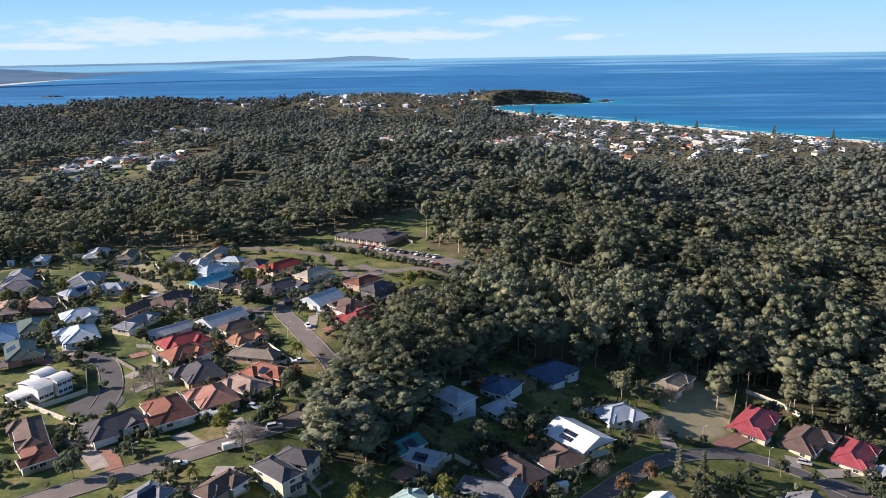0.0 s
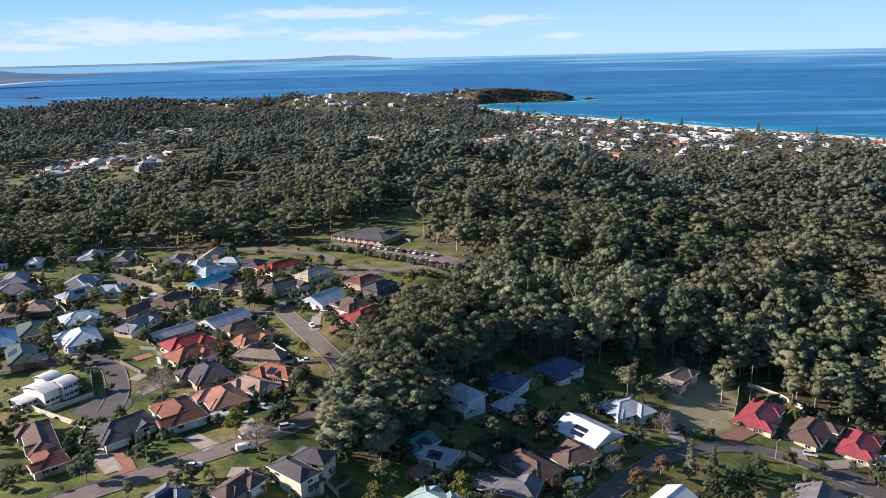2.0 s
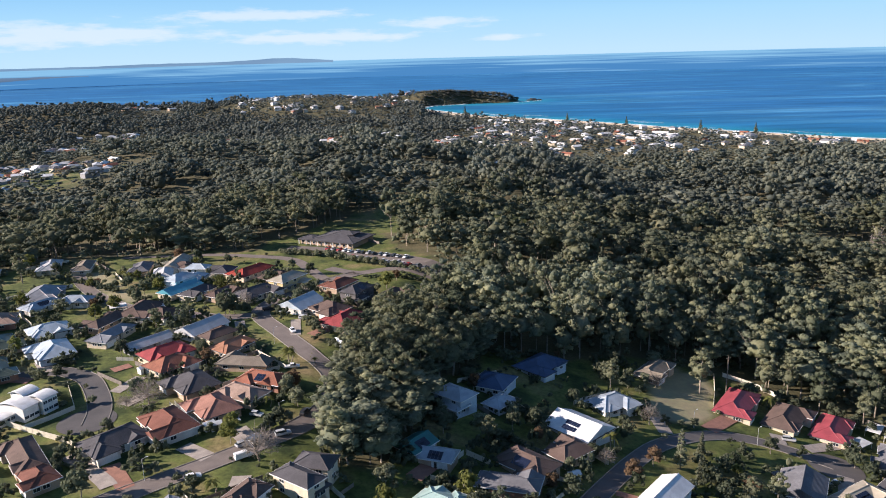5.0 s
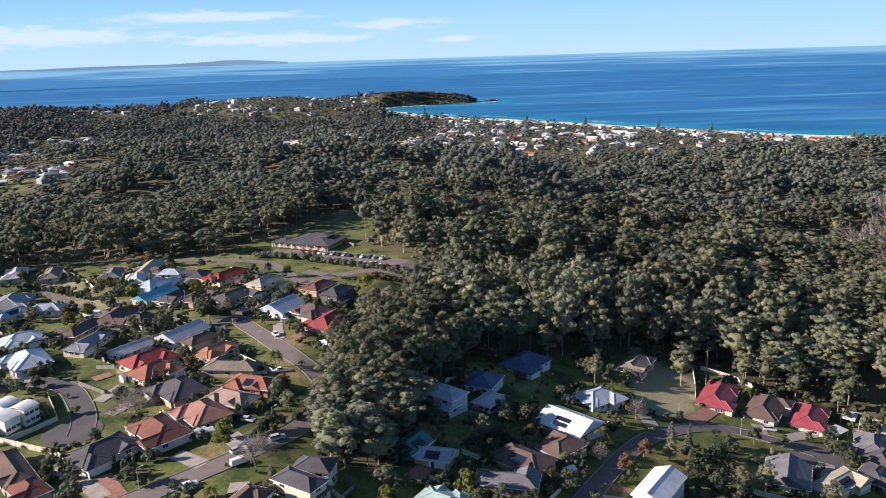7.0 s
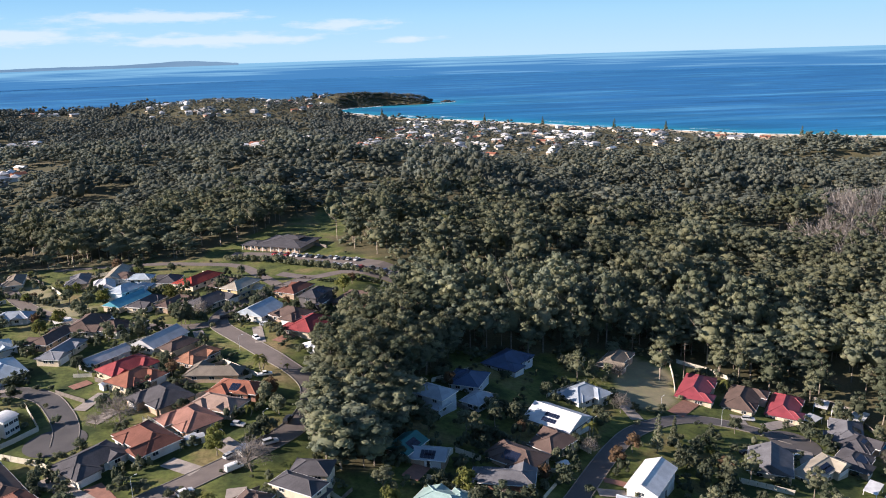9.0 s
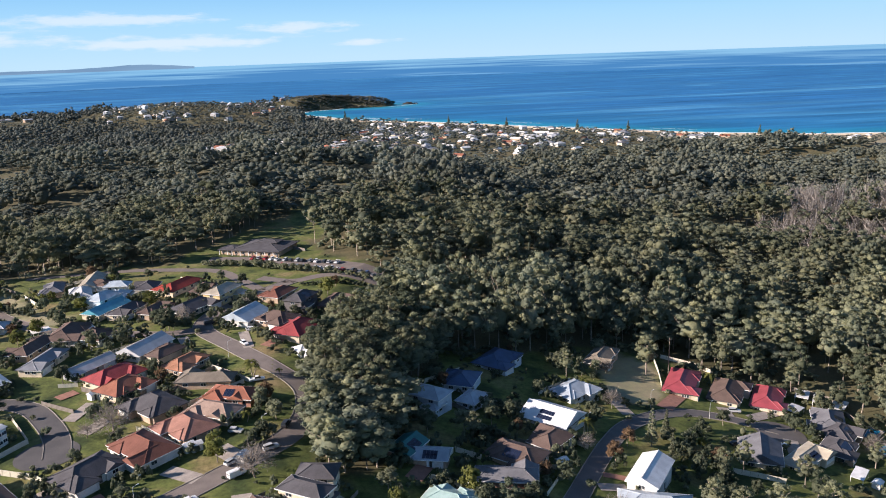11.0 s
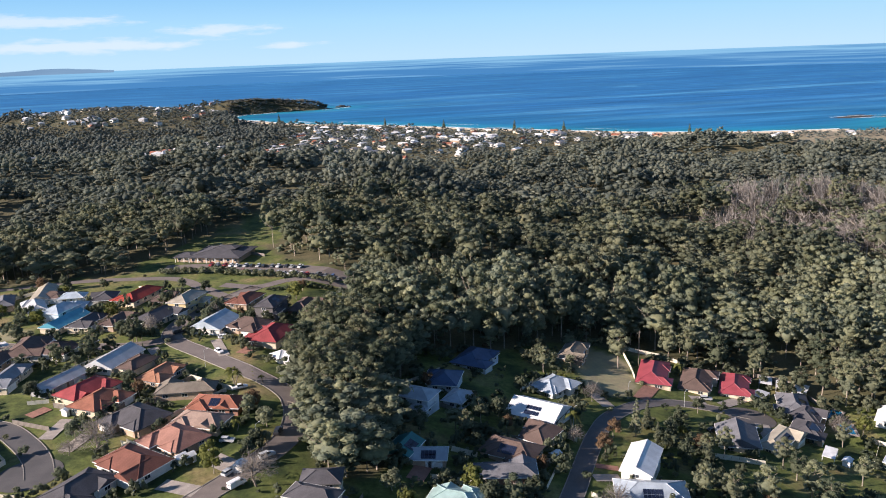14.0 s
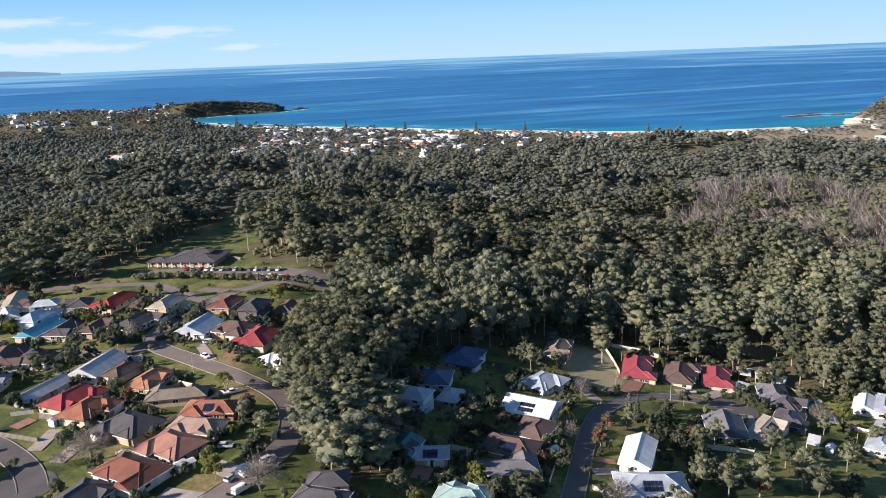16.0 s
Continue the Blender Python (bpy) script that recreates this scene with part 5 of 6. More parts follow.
driveway([(-113.7, 182.0), (-104.9, 170.1)], 4.5, 'paving_red')
driveway([(-97.3, 191.2), (-88.2, 184.5)], 5, 'concrete')
driveway([(-127.8, 187.4), (-114.6, 176.3), (-109.7, 171.2)], 4.5, 'concrete')
driveway([(-76.1, 163.7), (-76.6, 174.7)], 5, 'concrete')
driveway([(81.0, 251.0), (67.5, 237.3)], 6, 'paving_red')
driveway([(113.2, 237.5), (99.2, 231.7)], 5, 'concrete')
driveway([(-127.7, 240.1), (-131.9, 228.1)], 4.5, 'concrete')
driveway([(-120.2, 226.9), (-124.9, 218.2)], 4.5, 'concrete')
driveway([(-135.4, 250.6), (-140.1, 246.3)], 4.5, 'paving_red')
driveway([(-84.8, 200.7), (-78.4, 192.5)], 6, 'concrete')
driveway([(-69.8, 284.0), (-75.4, 276.8)], 5, 'paving_red')
driveway([(-84.6, 295.0), (-81.3, 276.8)], 4, 'concrete')
driveway([(-28.1, 190.3), (-32.6, 182.8)], 5, 'paving_red')
driveway([(97.9, 202.2), (104.2, 215.4)], 5, 'concrete')
driveway([(20.0, 181.4), (28.3, 181.0)], 4, 'concrete')
driveway([(24.0, 188.3), (30.5, 186.1)], 3, 'paving_red')
driveway([(-170.1, 256.3), (-162.3, 246.1)], 5, 'concrete')
driveway([(-175.1, 241.1), (-165.1, 239.1)], 4.5, 'paving_red')
driveway([(50.1, 241.9), (50.5, 230.1)], 5, 'concrete')
driveway([(92.4, 240.5), (91.1, 233.3)], 4.5, 'concrete')
driveway([(-107.9, 294.9), (-105.6, 287.7)], 4, 'concrete')


# ---- cars ----
CAR_PAINT = {"white": (0.80, 0.80, 0.79), "silver": (0.45, 0.46, 0.47), "black": (0.03, 0.03, 0.035), "blue": (0.05, 0.11, 0.26), "red": (0.35, 0.03, 0.03), "grey": (0.16, 0.165, 0.17)}
CAR_KINDS = {}


def side_shape(bm, outline, half, taper=0.0):
    """A body from its outline seen from the side: pairs of x and z; it narrows towards the top."""
    top = max(z for _, z in outline)
    rows = []
    for s in (-1, 1):
        rows.append([bm.verts.new((x, s * (half - taper * z / top), z)) for x, z in outline])
    n = len(outline)
    for k in range(n):
        bm.faces.new((rows[0][k], rows[0][(k + 1) % n], rows[1][(k + 1) % n], rows[1][k]))
    bm.faces.new(rows[0][::-1])
    bm.faces.new(rows[1])
    bmesh.ops.bevel(bm, geom=list(bm.edges), offset=0.06, segments=1, affect="EDGES")


def car_meshes(kind, colour):
    if (kind, colour) in CAR_KINDS:
        return CAR_KINDS[(kind, colour)]
    shapes = {"hatch": ([(-2.1, 0.3), (2.1, 0.3), (2.15, 0.75), (1.1, 0.95), (-2.1, 1.0)], [(0.95, 0.93), (0.25, 1.46), (-1.6, 1.46), (-2.05, 0.96)]),
              "suv": ([(-2.25, 0.4), (2.25, 0.4), (2.3, 0.95), (1.2, 1.12), (-2.25, 1.15)], [(1.1, 1.1), (0.4, 1.75), (-2.0, 1.75), (-2.2, 1.12)]),
              "van": ([(-2.4, 0.4), (2.4, 0.4), (2.45, 1.0), (1.8, 1.25), (-2.4, 1.3)], [(1.85, 1.22), (1.1, 2.0), (-2.35, 2.0), (-2.4, 1.25)]),
              "ute": ([(-2.6, 0.45), (2.5, 0.45), (2.55, 0.95), (1.4, 1.1), (-2.6, 1.1)], [(1.3, 1.08), (0.6, 1.72), (-0.6, 1.72), (-0.8, 1.08)])}
    body, cab = shapes[kind]
    paint_m = paint("car_" + colour, CAR_PAINT[colour])
    bm = bmesh.new()
    side_shape(bm, body, 0.9, 0.04)
    b = keep_mesh(part("body", bm, paint_m))
    bm = bmesh.new()
    side_shape(bm, cab, 0.84, 0.16)
    c = keep_mesh(part("cabin_glass", bm, M["glass"]))
    bm = bmesh.new()
    zr = max(z for _, z in cab)
    xs = sorted(x for x, z in cab if z == zr)
    box(bm, xs[0] - 0.05, -0.66, zr - 0.02, xs[1] + 0.05, 0.66, zr + 0.05, 0.03)
    if kind == "van":
        box(bm, -2.38, -0.86, 1.2, 0.7, 0.86, 1.98, 0.05)
    r = keep_mesh(part("car_roof", bm, paint_m))
    bm = bmesh.new()
    cone(bm, (0, -0.11, 0), (0, 0.11, 0), 0.33, 0.33, 12)
    w = keep_mesh(part("tyre", bm, M["tyre"]))
    bm = bmesh.new()
    cone(bm, (0, -0.12, 0), (0, 0.125, 0), 0.2, 0.2, 10)
    rim = keep_mesh(part("rim", bm, M["tank"]))
    bm = bmesh.new()
    box(bm, body[1][0] - 0.06, 0.5, 0.62, body[1][0] + 0.07, 0.8, 0.78, 0.02)
    lamp = keep_mesh(part("headlight", bm, M["trim"]))
    CAR_KINDS[(kind, colour)] = (b, c, r, w, rim, lamp)
    return CAR_KINDS[(kind, colour)]


def car(x, y, ang, kind, colour, group="parked cars"):
    b, c, r, w, rim, lamp = car_meshes(kind, colour)
    ob = empty({"hatch": "car", "suv": "suv", "van": "van", "ute": "pickup_truck"}[kind], pose(x, y, ground(x, y) + 0.13, 0, 0, ang))
    one = Matrix.Identity(4)
    share("body", b, ob, one), share("cabin_glass", c, ob, one), share("roof_panel", r, ob, one)
    for wx in (-1.35, 1.35):
        for s in (-1, 1):
            q = share("wheel", w, ob, pose(wx, s * 0.8, 0.33))
            share("rim", rim, q, one)
    for s in (1, -1):
        share("headlight", lamp, ob, pose(0, 0, 0) if s > 0 else pose(0, -1.3, 0))
    return tagged(ob, f"{colour} {dict(hatch='hatchback', suv='suv', van='delivery van', ute='pickup truck')[kind]} parked on the asphalt", "car", group=group)


car(-78.5, 183.8, 35, 'van', 'white')
car(-89.1, 174.0, 35, 'hatch', 'white')
car(-70.3, 196.7, 25, 'suv', 'silver')
car(-86.5, 206.1, -50, 'hatch', 'silver')
car(-76.5, 244.5, 10, 'ute', 'white')
car(-83.2, 280.7, -62, 'hatch', 'white')
car(-80.5, 295.8, 10, 'hatch', 'white')
car(-99.0, 307.9, 20, 'suv', 'black')
car(95.3, 236.5, -20, 'suv', 'silver')
car(-80.4, 190.8, 45, 'hatch', 'silver')
car(80.2, 210.5, 10, 'hatch', 'black')
car(98.0, 209.7, 40, 'hatch', 'white')
car(-66.4, 211.2, 70, 'suv', 'black')
car(-80.7, 208.8, -20, 'hatch', 'silver')
car(-81.5, 296.1, 10, 'hatch', 'white')

park = random.Random(4)
for k in range(34):
    # two rows along the club's car park, noses to the kerb
    row, u = k % 2, (k // 2) / 17 + park.uniform(-0.01, 0.01)
    ax, ay, bx, by = ((-98, 416, -40, 387), (-72, 391, -24, 364))[row]
    if park.random() < 0.12:
        continue
    px, py = ax + (bx - ax) * u, ay + (by - ay) * u
    car(px, py, 63 + park.uniform(-4, 4) + 180 * park.randrange(2), park.choice(("hatch", "suv", "hatch", "ute")), park.choice(("white", "white", "silver", "grey", "black", "blue", "red")), "cars at the club")


# ---- lamps and poles ----
def street_lamp(x, y):
    ob = empty("street_lamp", pose(x, y, ground(x, y), 0, 0, 30))
    bm = bmesh.new()
    cone(bm, (0, 0, -0.3), (0, 0, 6.4), 0.08, 0.05, 8)
    part("pole", bm, M["tank"], ob)
    bm = bmesh.new()
    cone(bm, (0, 0, 6.3), (1.2, 0, 6.6), 0.045, 0.035, 6)
    part("arm", bm, M["tank"], ob)
    bm = bmesh.new()
    box(bm, 1.05, -0.13, 6.54, 1.65, 0.13, 6.68, 0.03)
    part("lamp_head", bm, M["trim"], ob)
    return tagged(ob, "slim grey street lamp with a short arm", "street lamp", group="street lamps")


street_lamp(-101.5, 173.6)
street_lamp(-72.6, 204.4)
street_lamp(-87.8, 268.3)
street_lamp(81.6, 230.2)
street_lamp(62.2, 237.5)
street_lamp(-138.5, 340.2)
street_lamp(29.7, 215.7)
street_lamp(-126.8, 291.6)


def power_pole(x, y, h):
    ob = empty("power_pole", pose(x, y, ground(x, y), 0, 0, 20))
    bm = bmesh.new()
    cone(bm, (0, 0, -0.5), (0, 0, h), 0.2, 0.13, 8)
    part("pole", bm, M["bark"], ob)
    bm = bmesh.new()
    box(bm, -1.1, -0.07, h - 1.0, 1.1, 0.07, h - 0.86)
    part("crossarm", bm, M["bark"], ob)
    return tagged(ob, "tall weathered timber power pole", "pole")


power_pole(86.2, 271.7, 16)


# ---- pools ----
def pool(x, y, ang, L, W):
    ob = empty("swimming_pool", pose(x, y, ground(x, y) + 0.2, 0, 0, ang))
    bm = bmesh.new()
    for a in ((-L / 2 - 1, -W / 2 - 1, -1, L / 2 + 1, -W / 2, 0.25), (-L / 2 - 1, W / 2, -1, L / 2 + 1, W / 2 + 1, 0.25), (-L / 2 - 1, -W / 2, -1, -L / 2, W / 2, 0.25), (L / 2, -W / 2, -1, L / 2 + 1, W / 2, 0.25)):
        box(bm, *a)
    part("coping", bm, M["concrete"], ob)
    bm = bmesh.new()
    box(bm, -L / 2, -W / 2, -1, L / 2, W / 2, 0.12)
    part("pool_water", bm, M["pool"], ob)
    return tagged(ob, "blue backyard swimming pool with concrete coping", "pool")


pool(138.6, 218.5, 30, 8, 4)
pool(134.5, 207.5, 60, 7, 5)


# ---- the curved white house beside the cul-de-sac ----
def curved_house(x, y, ang):
    home = empty("house", pose(x, y, ground(x, y), 0, 0, ang) @ Matrix.Diagonal((0.86, 0.86, 0.9, 1)))

    def vault(L, W, z, rise, m, ev):
        bm = bmesh.new()
        n = 10
        up, dn = [], []
        for k in range(n + 1):
            u = k / n
            yy, zz = -W / 2 + W * u, z + rise * math.sin(math.pi * (0.12 + 0.78 * u))
            up.append([bm.verts.new((sx * (L / 2 + 0.5), yy, zz + 0.15)) for sx in (-1, 1)])
            dn.append([bm.verts.new((sx * (L / 2 + 0.5), yy, zz)) for sx in (-1, 1)])
        for k in range(n):
            bm.faces.new((up[k][0], up[k][1], up[k + 1][1], up[k + 1][0]))
            bm.faces.new((dn[k][1], dn[k][0], dn[k + 1][0], dn[k + 1][1]))
            for s in (0, 1):
                bm.faces.new((up[k][s], up[k + 1][s], dn[k + 1][s], dn[k][s]))
        part("roof", bm, M["roof_white"], home, "curved white metal roof", m)
        bm = bmesh.new()
        box(bm, -L / 2, -W / 2 + 0.4, -3, L / 2, W / 2 - 0.6, z + rise * 0.36)
        part("wall", bm, M["wall_white"], home, m=m)
        for zz in ev:
            for o in (-L / 3, 0, L / 3):
                wi = share("window", PANE_ME, home, m @ pose(o, -W / 2 + 0.37, zz))
                share("window_frame", FRAME_ME, wi, Matrix.Identity(4))
    vault(6, 8, 2.5, 0.7, pose(-8, 1, 0), (1,))
    vault(6, 13, 4.3, 1.7, pose(-2, -1, 0), (1,))
    vault(6, 8, 5.6, 1.6, pose(4, 3.5, 0), (1, 3.6))
    vault(6, 8, 5.2, 1.3, pose(5, -4.6, 0), (1, 3.6))
    tagged(home, "white two-storey house with stepped curved metal roofs", "house", group="suburban houses")
    HOUSES.append((x, y, 10))


curved_house(-154.4, 214.5, 66)

# ---- garden trees and shrubs ----
tree('garden0', -114.8, 166.5, 1.25, None, rng, 'garden trees')
tree('garden0', -122.3, 200.1, 0.75, None, rng, 'garden trees')
tree('bare', -115.5, 214.5, 1.75, None, rng, 'garden trees')
tree('bare', -123.6, 215.8, 0.8, None, rng, 'garden trees')
tree('bare', -73.2, 182.6, 1.6, None, rng, 'garden trees')
tree('garden2', -84.3, 192.5, 1.1, None, rng, 'garden trees')
tree('gum2', -231.5, 359.1, 0.84, 0.76, rng, 'garden trees')
tree('gum0', -114.1, 303.7, 0.64, 0.58, rng, 'garden trees')
tree('gum0', -128.0, 294.7, 0.60, 0.54, rng, 'garden trees')
tree('garden1', -70.4, 216.5, 0.9, None, rng, 'garden trees')
tree('garden1', -70.1, 203.7, 0.7, None, rng, 'garden trees')
tree('garden0', -75.3, 201.0, 0.7, None, rng, 'garden trees')
tree('palm', -81.6, 166.2, 1.0, None, rng, 'garden trees')
tree('palm', -83.7, 167.8, 0.8, None, rng, 'garden trees')
tree('palm', -77.6, 246.4, 1.2, None, rng, 'garden trees')
tree('garden0', -87.1, 167.4, 0.8, None, rng, 'garden trees')
tree('pine', 48.1, 206.9, 1.0, None, rng, 'garden trees')
tree('pine', 51.1, 198.8, 0.7, None, rng, 'garden trees')
tree('pine', 57.4, 215.7, 0.7, None, rng, 'garden trees')
tree('russet', 30.6, 195.5, 1.2, None, rng, 'garden trees')
tree('russet', 39.7, 206.3, 1.1, None, rng, 'garden trees')
tree('bare', 24.6, 203.6, 0.9, None, rng, 'garden trees')
tree('palm', 28.0, 212.9, 1.3, None, rng, 'garden trees')
tree('palm', 98.8, 261.0, 1.2, None, rng, 'garden trees')
tree('gum2', 63.3, 190.0, 0.52, 0.47, rng, 'garden trees')
tree('gum2', 72.4, 193.0, 0.56, 0.50, rng, 'garden trees')
tree('garden0', 54.9, 188.9, 1.1, None, rng, 'garden trees')
tree('gum2', 53.6, 163.3, 0.64, 0.58, rng, 'garden trees')
tree('gum2', 63.7, 162.2, 0.76, 0.68, rng, 'garden trees')
tree('gum2', 80.9, 163.8, 0.76, 0.68, rng, 'garden trees')
tree('gum0', 81.5, 157.9, 0.64, 0.58, rng, 'garden trees')
tree('gum2', 87.5, 183.9, 0.60, 0.54, rng, 'garden trees')
tree('gum2', 47.3, 167.7, 0.64, 0.58, rng, 'garden trees')
tree('gum0', 86.7, 176.8, 0.56, 0.50, rng, 'garden trees')
tree('gum2', 107.4, 172.1, 0.56, 0.50, rng, 'garden trees')
tree('gum4', 122.8, 196.8, 0.52, 0.47, rng, 'garden trees')
tree('garden2', 137.0, 202.0, 1.2, None, rng, 'garden trees')
tree('garden0', 110.7, 222.4, 0.9, None, rng, 'garden trees')
tree('bare', 57.1, 268.6, 1.0, None, rng, 'garden trees')
tree('gum2', -10.6, 206.7, 0.52, 0.47, rng, 'garden trees')
tree('garden0', -2.1, 217.2, 1.1, None, rng, 'garden trees')
tree('gum2', 38.7, 262.4, 0.60, 0.54, rng, 'garden trees')
tree('garden0', 21.4, 242.8, 1.0, None, rng, 'garden trees')
tree('garden0', 5.3, 222.1, 1.1, None, rng, 'garden trees')
tree('gum0', -9.9, 167.4, 0.56, 0.50, rng, 'garden trees')
tree('garden0', -16.0, 168.2, 1.2, None, rng, 'garden trees')
tree('garden1', -74.0, 223.4, 1.1, None, rng, 'garden trees')
tree('garden1', -69.2, 215.0, 1.0, None, rng, 'garden trees')
tree('garden0', -72.7, 203.1, 0.9, None, rng, 'garden trees')
tree('garden2', -85.4, 198.8, 1.0, None, rng, 'garden trees')
tree('garden0', -122.8, 224.3, 1.1, None, rng, 'garden trees')
tree('palm', -78.5, 249.8, 1.3, None, rng, 'garden trees')
tree('gum0', -115.1, 300.7, 0.60, 0.54, rng, 'garden trees')
tree('gum0', -129.4, 290.1, 0.52, 0.47, rng, 'garden trees')
tree('gum0', -24.4, 210.0, 0.52, 0.47, rng, 'garden trees')
tree('garden1', -12.6, 212.4, 1.2, None, rng, 'garden trees')
tree('russet', 5.6, 185.6, 0.9, None, rng, 'garden trees')
tree('garden1', 134.0, 185.0, 1.2, None, rng, 'garden trees')
tree('garden1', -213.1, 287.6, 1.2, None, rng, 'garden trees')
tree('gum0', -159.8, 321.4, 0.52, 0.47, rng, 'garden trees')
tree('garden0', -161.6, 334.5, 1.2, None, rng, 'garden trees')
tree('garden0', -173.0, 343.9, 1.1, None, rng, 'garden trees')
tree('garden2', -192.5, 347.7, 0.8, None, rng, 'garden trees')
tree('garden0', -100.5, 371.6, 0.9, None, rng, 'garden trees')
tree('garden0', -89.3, 361.6, 1.0, None, rng, 'garden trees')
tree('gum2', 74.7, 268.4, 0.95, 0.85, rng, 'edge of the wood')

count = 0
tries = 0
while count < 390 and tries < 30000:
    tries += 1
    x, y = rng.uniform(-290, 170), rng.uniform(150, 405)
    if not inside((x, y), TOWN) or inside((x, y), CLUMP) or not in_view(x, y, 10) or not clear_of(x, y, -2.2 if count % 3 else 0.3):
        continue
    near_house = any((hx - x) ** 2 + (hy - y) ** 2 < (r + 4) ** 2 for hx, hy, r in HOUSES)
    if not near_house and rng.random() < 0.6:
        continue
    if count % 7 == 0:
        tree(rng.choice(("garden0", "garden0", "garden1", "garden2", "russet", "palm")), x, y, rng.uniform(0.55, 1.0), None, rng, "garden trees")
    else:
        s = rng.uniform(0.6, 1.7)
        tree(f"shrub{rng.randrange(2)}", x, y, s, s * rng.uniform(0.8, 1.2), rng, "garden shrubs")
    count += 1

# taller trees close to the houses
count = 0
tries = 0
while count < 52 and tries < 30000:
    tries += 1
    x, y = rng.uniform(-290, 170), rng.uniform(150, 400)
    if not inside((x, y), TOWN) or inside((x, y), CLUMP) or not in_view(x, y, 10) or not clear_of(x, y, -1.0):
        continue
    if not any((hx - x) ** 2 + (hy - y) ** 2 < (r + 3.5) ** 2 for hx, hy, r in HOUSES) and not (x > -50 and rng.random() < 0.5):
        continue
    tree(rng.choice(("garden0", "garden0", "garden1", "garden2", "bare", "russet")), x, y, rng.uniform(0.85, 1.5), rng.uniform(0.8, 1.35), rng, "garden trees")
    count += 1

# hedges in the club's car park and along its lane
for k in range(46):
    u = k / 46
    ax, ay, bx, by = ((-84, 392, -28, 358), (-112, 404, -76, 392))[k % 2]
    s = rng.uniform(1.5, 2.5)
    tree("shrub1", ax + (bx - ax) * u + rng.uniform(-1, 1), ay + (by - ay) * u + rng.uniform(-1, 1), s, s, rng, "car park hedges")


# low planting round the houses, past counting
garden_lods = [crown(g, 1.5, 0.1, 2.2, 3, 46, 0.28, core=0.9, single=True) for k in range(6)]
beds = scatter(-290, 175, 150, 405, 3.1, lambda x, y: inside((x, y), TOWN) and not inside((x, y), CLUMP) and in_view(x, y, 10) and clear_of(x, y, -2.5)
               and any((hx - x) ** 2 + (hy - y) ** 2 < (r + 3.5) ** 2 for hx, hy, r in HOUSES) and noise.noise((x * 0.10, y * 0.10, 8)) > 0.1, 19)
for (ax, ay), (bx, by) in [((-118.3, 238.4), (-108.2, 252.8)), ((-116.3, 320.7), (-96.0, 333.8)), ((-61.8, 352.5), (-31.3, 352.6)), ((-73.0, 201.7), (-76.1, 198.3)), ((-28.9, 178.5), (-18.7, 183.5)), ((-106.2, 305.8), (-120.8, 311.7)), ((-137.9, 259.4), (-113.7, 239.3)), ((-60.5, 180.2), (-49.8, 176.2)), ((-56.6, 191.6), (-57.6, 205.4)), ((-221.6, 367.8), (-176.3, 338.7)), ((28.9, 160.7), (49.3, 170.4)), ((-5.0, 212.4), (-16.6, 201.1))]:
    n = max(2, int(math.dist((ax, ay), (bx, by)) / 1.3))
    beds += [(ax + (bx - ax) * k / n, ay + (by - ay) * k / n) for k in range(n + 1)]
woodland("garden_planting", beds, garden_lods, M["leaf_dark"], "dark green shrubs and hedges round the houses", (0.7, 2.0), 20, trunks=False)


# back fences of the lots
for k, (hx, hy, r) in enumerate(HOUSES):
    if k % 3 == 2 or hx > 175 or (hx < -110 and hy < 262):
        continue
    a = radians((40, -48, 130)[k % 3])
    d, w = Vector((math.cos(a), math.sin(a))), r + 1.0
    n = Vector((-d.y, d.x)) * (r * 0.72 + 1.5)
    p, q = Vector((hx, hy)) + n - d * w, Vector((hx, hy)) + n + d * w
    mid = (p + q) / 2
    if all(clear_of(v.x, v.y, -4.0) for v in (p, mid, q)) and not inside((mid.x, mid.y), CLUMP):
        fence([(p.x, p.y), (q.x, q.y)], "fence_cream" if k % 4 else "fence_grey", 1.7)


# thickets and small trees between the lots
thicket_lods = [crown(g, 2.0, 0.3, 4.6, 5, 120, 0.36, core=0.8) for k in range(6)]
thicket = scatter(-280, 178, 150, 330, 5.0, lambda x, y: inside((x, y), TOWN) and not inside((x, y), CLUMP) and in_view(x, y, 8) and clear_of(x, y, -1.2)
                  and noise.noise((x * 0.06, y * 0.06, 31)) > (0.16 if x > -45 else 0.28), 33)
woodland("garden_thicket", thicket, thicket_lods, M["leaf_dark"], "green bushes and small trees between the gardens", (0.6, 1.25), 34, trunks=False)


# ---- shelters and sheds ----
def shelter(x, y, ang, L, W, h, roof):
    ob = empty("carport", pose(x, y, ground(x, y), 0, 0, ang))
    for sx in (-1, 1):
        for sy in (-1, 1):
            bm = bmesh.new()
            box(bm, -0.06, -0.06, -0.6, 0.06, 0.06, h)
            part("post", bm, M["trim"], ob, m=pose(sx * (L / 2 - 0.2), sy * (W / 2 - 0.2), 0))
    bm = bmesh.new()
    box(bm, -L / 2, -W / 2, 0, L / 2, W / 2, 0.14, 0.03)
    part("roof", bm, M["roof_" + roof], ob, m=pose(0, 0, h, 3))
    bm = bmesh.new()
    for s in (-1, 1):
        box(bm, -L / 2, s * (W / 2 - 0.3) - 0.05, h - 0.22, L / 2, s * (W / 2 - 0.3) + 0.05, h - 0.16)
    part("beam", bm, M["trim"], ob)
    return tagged(ob, f"open carport with a flat {roof} metal roof", "carport", group="carports")


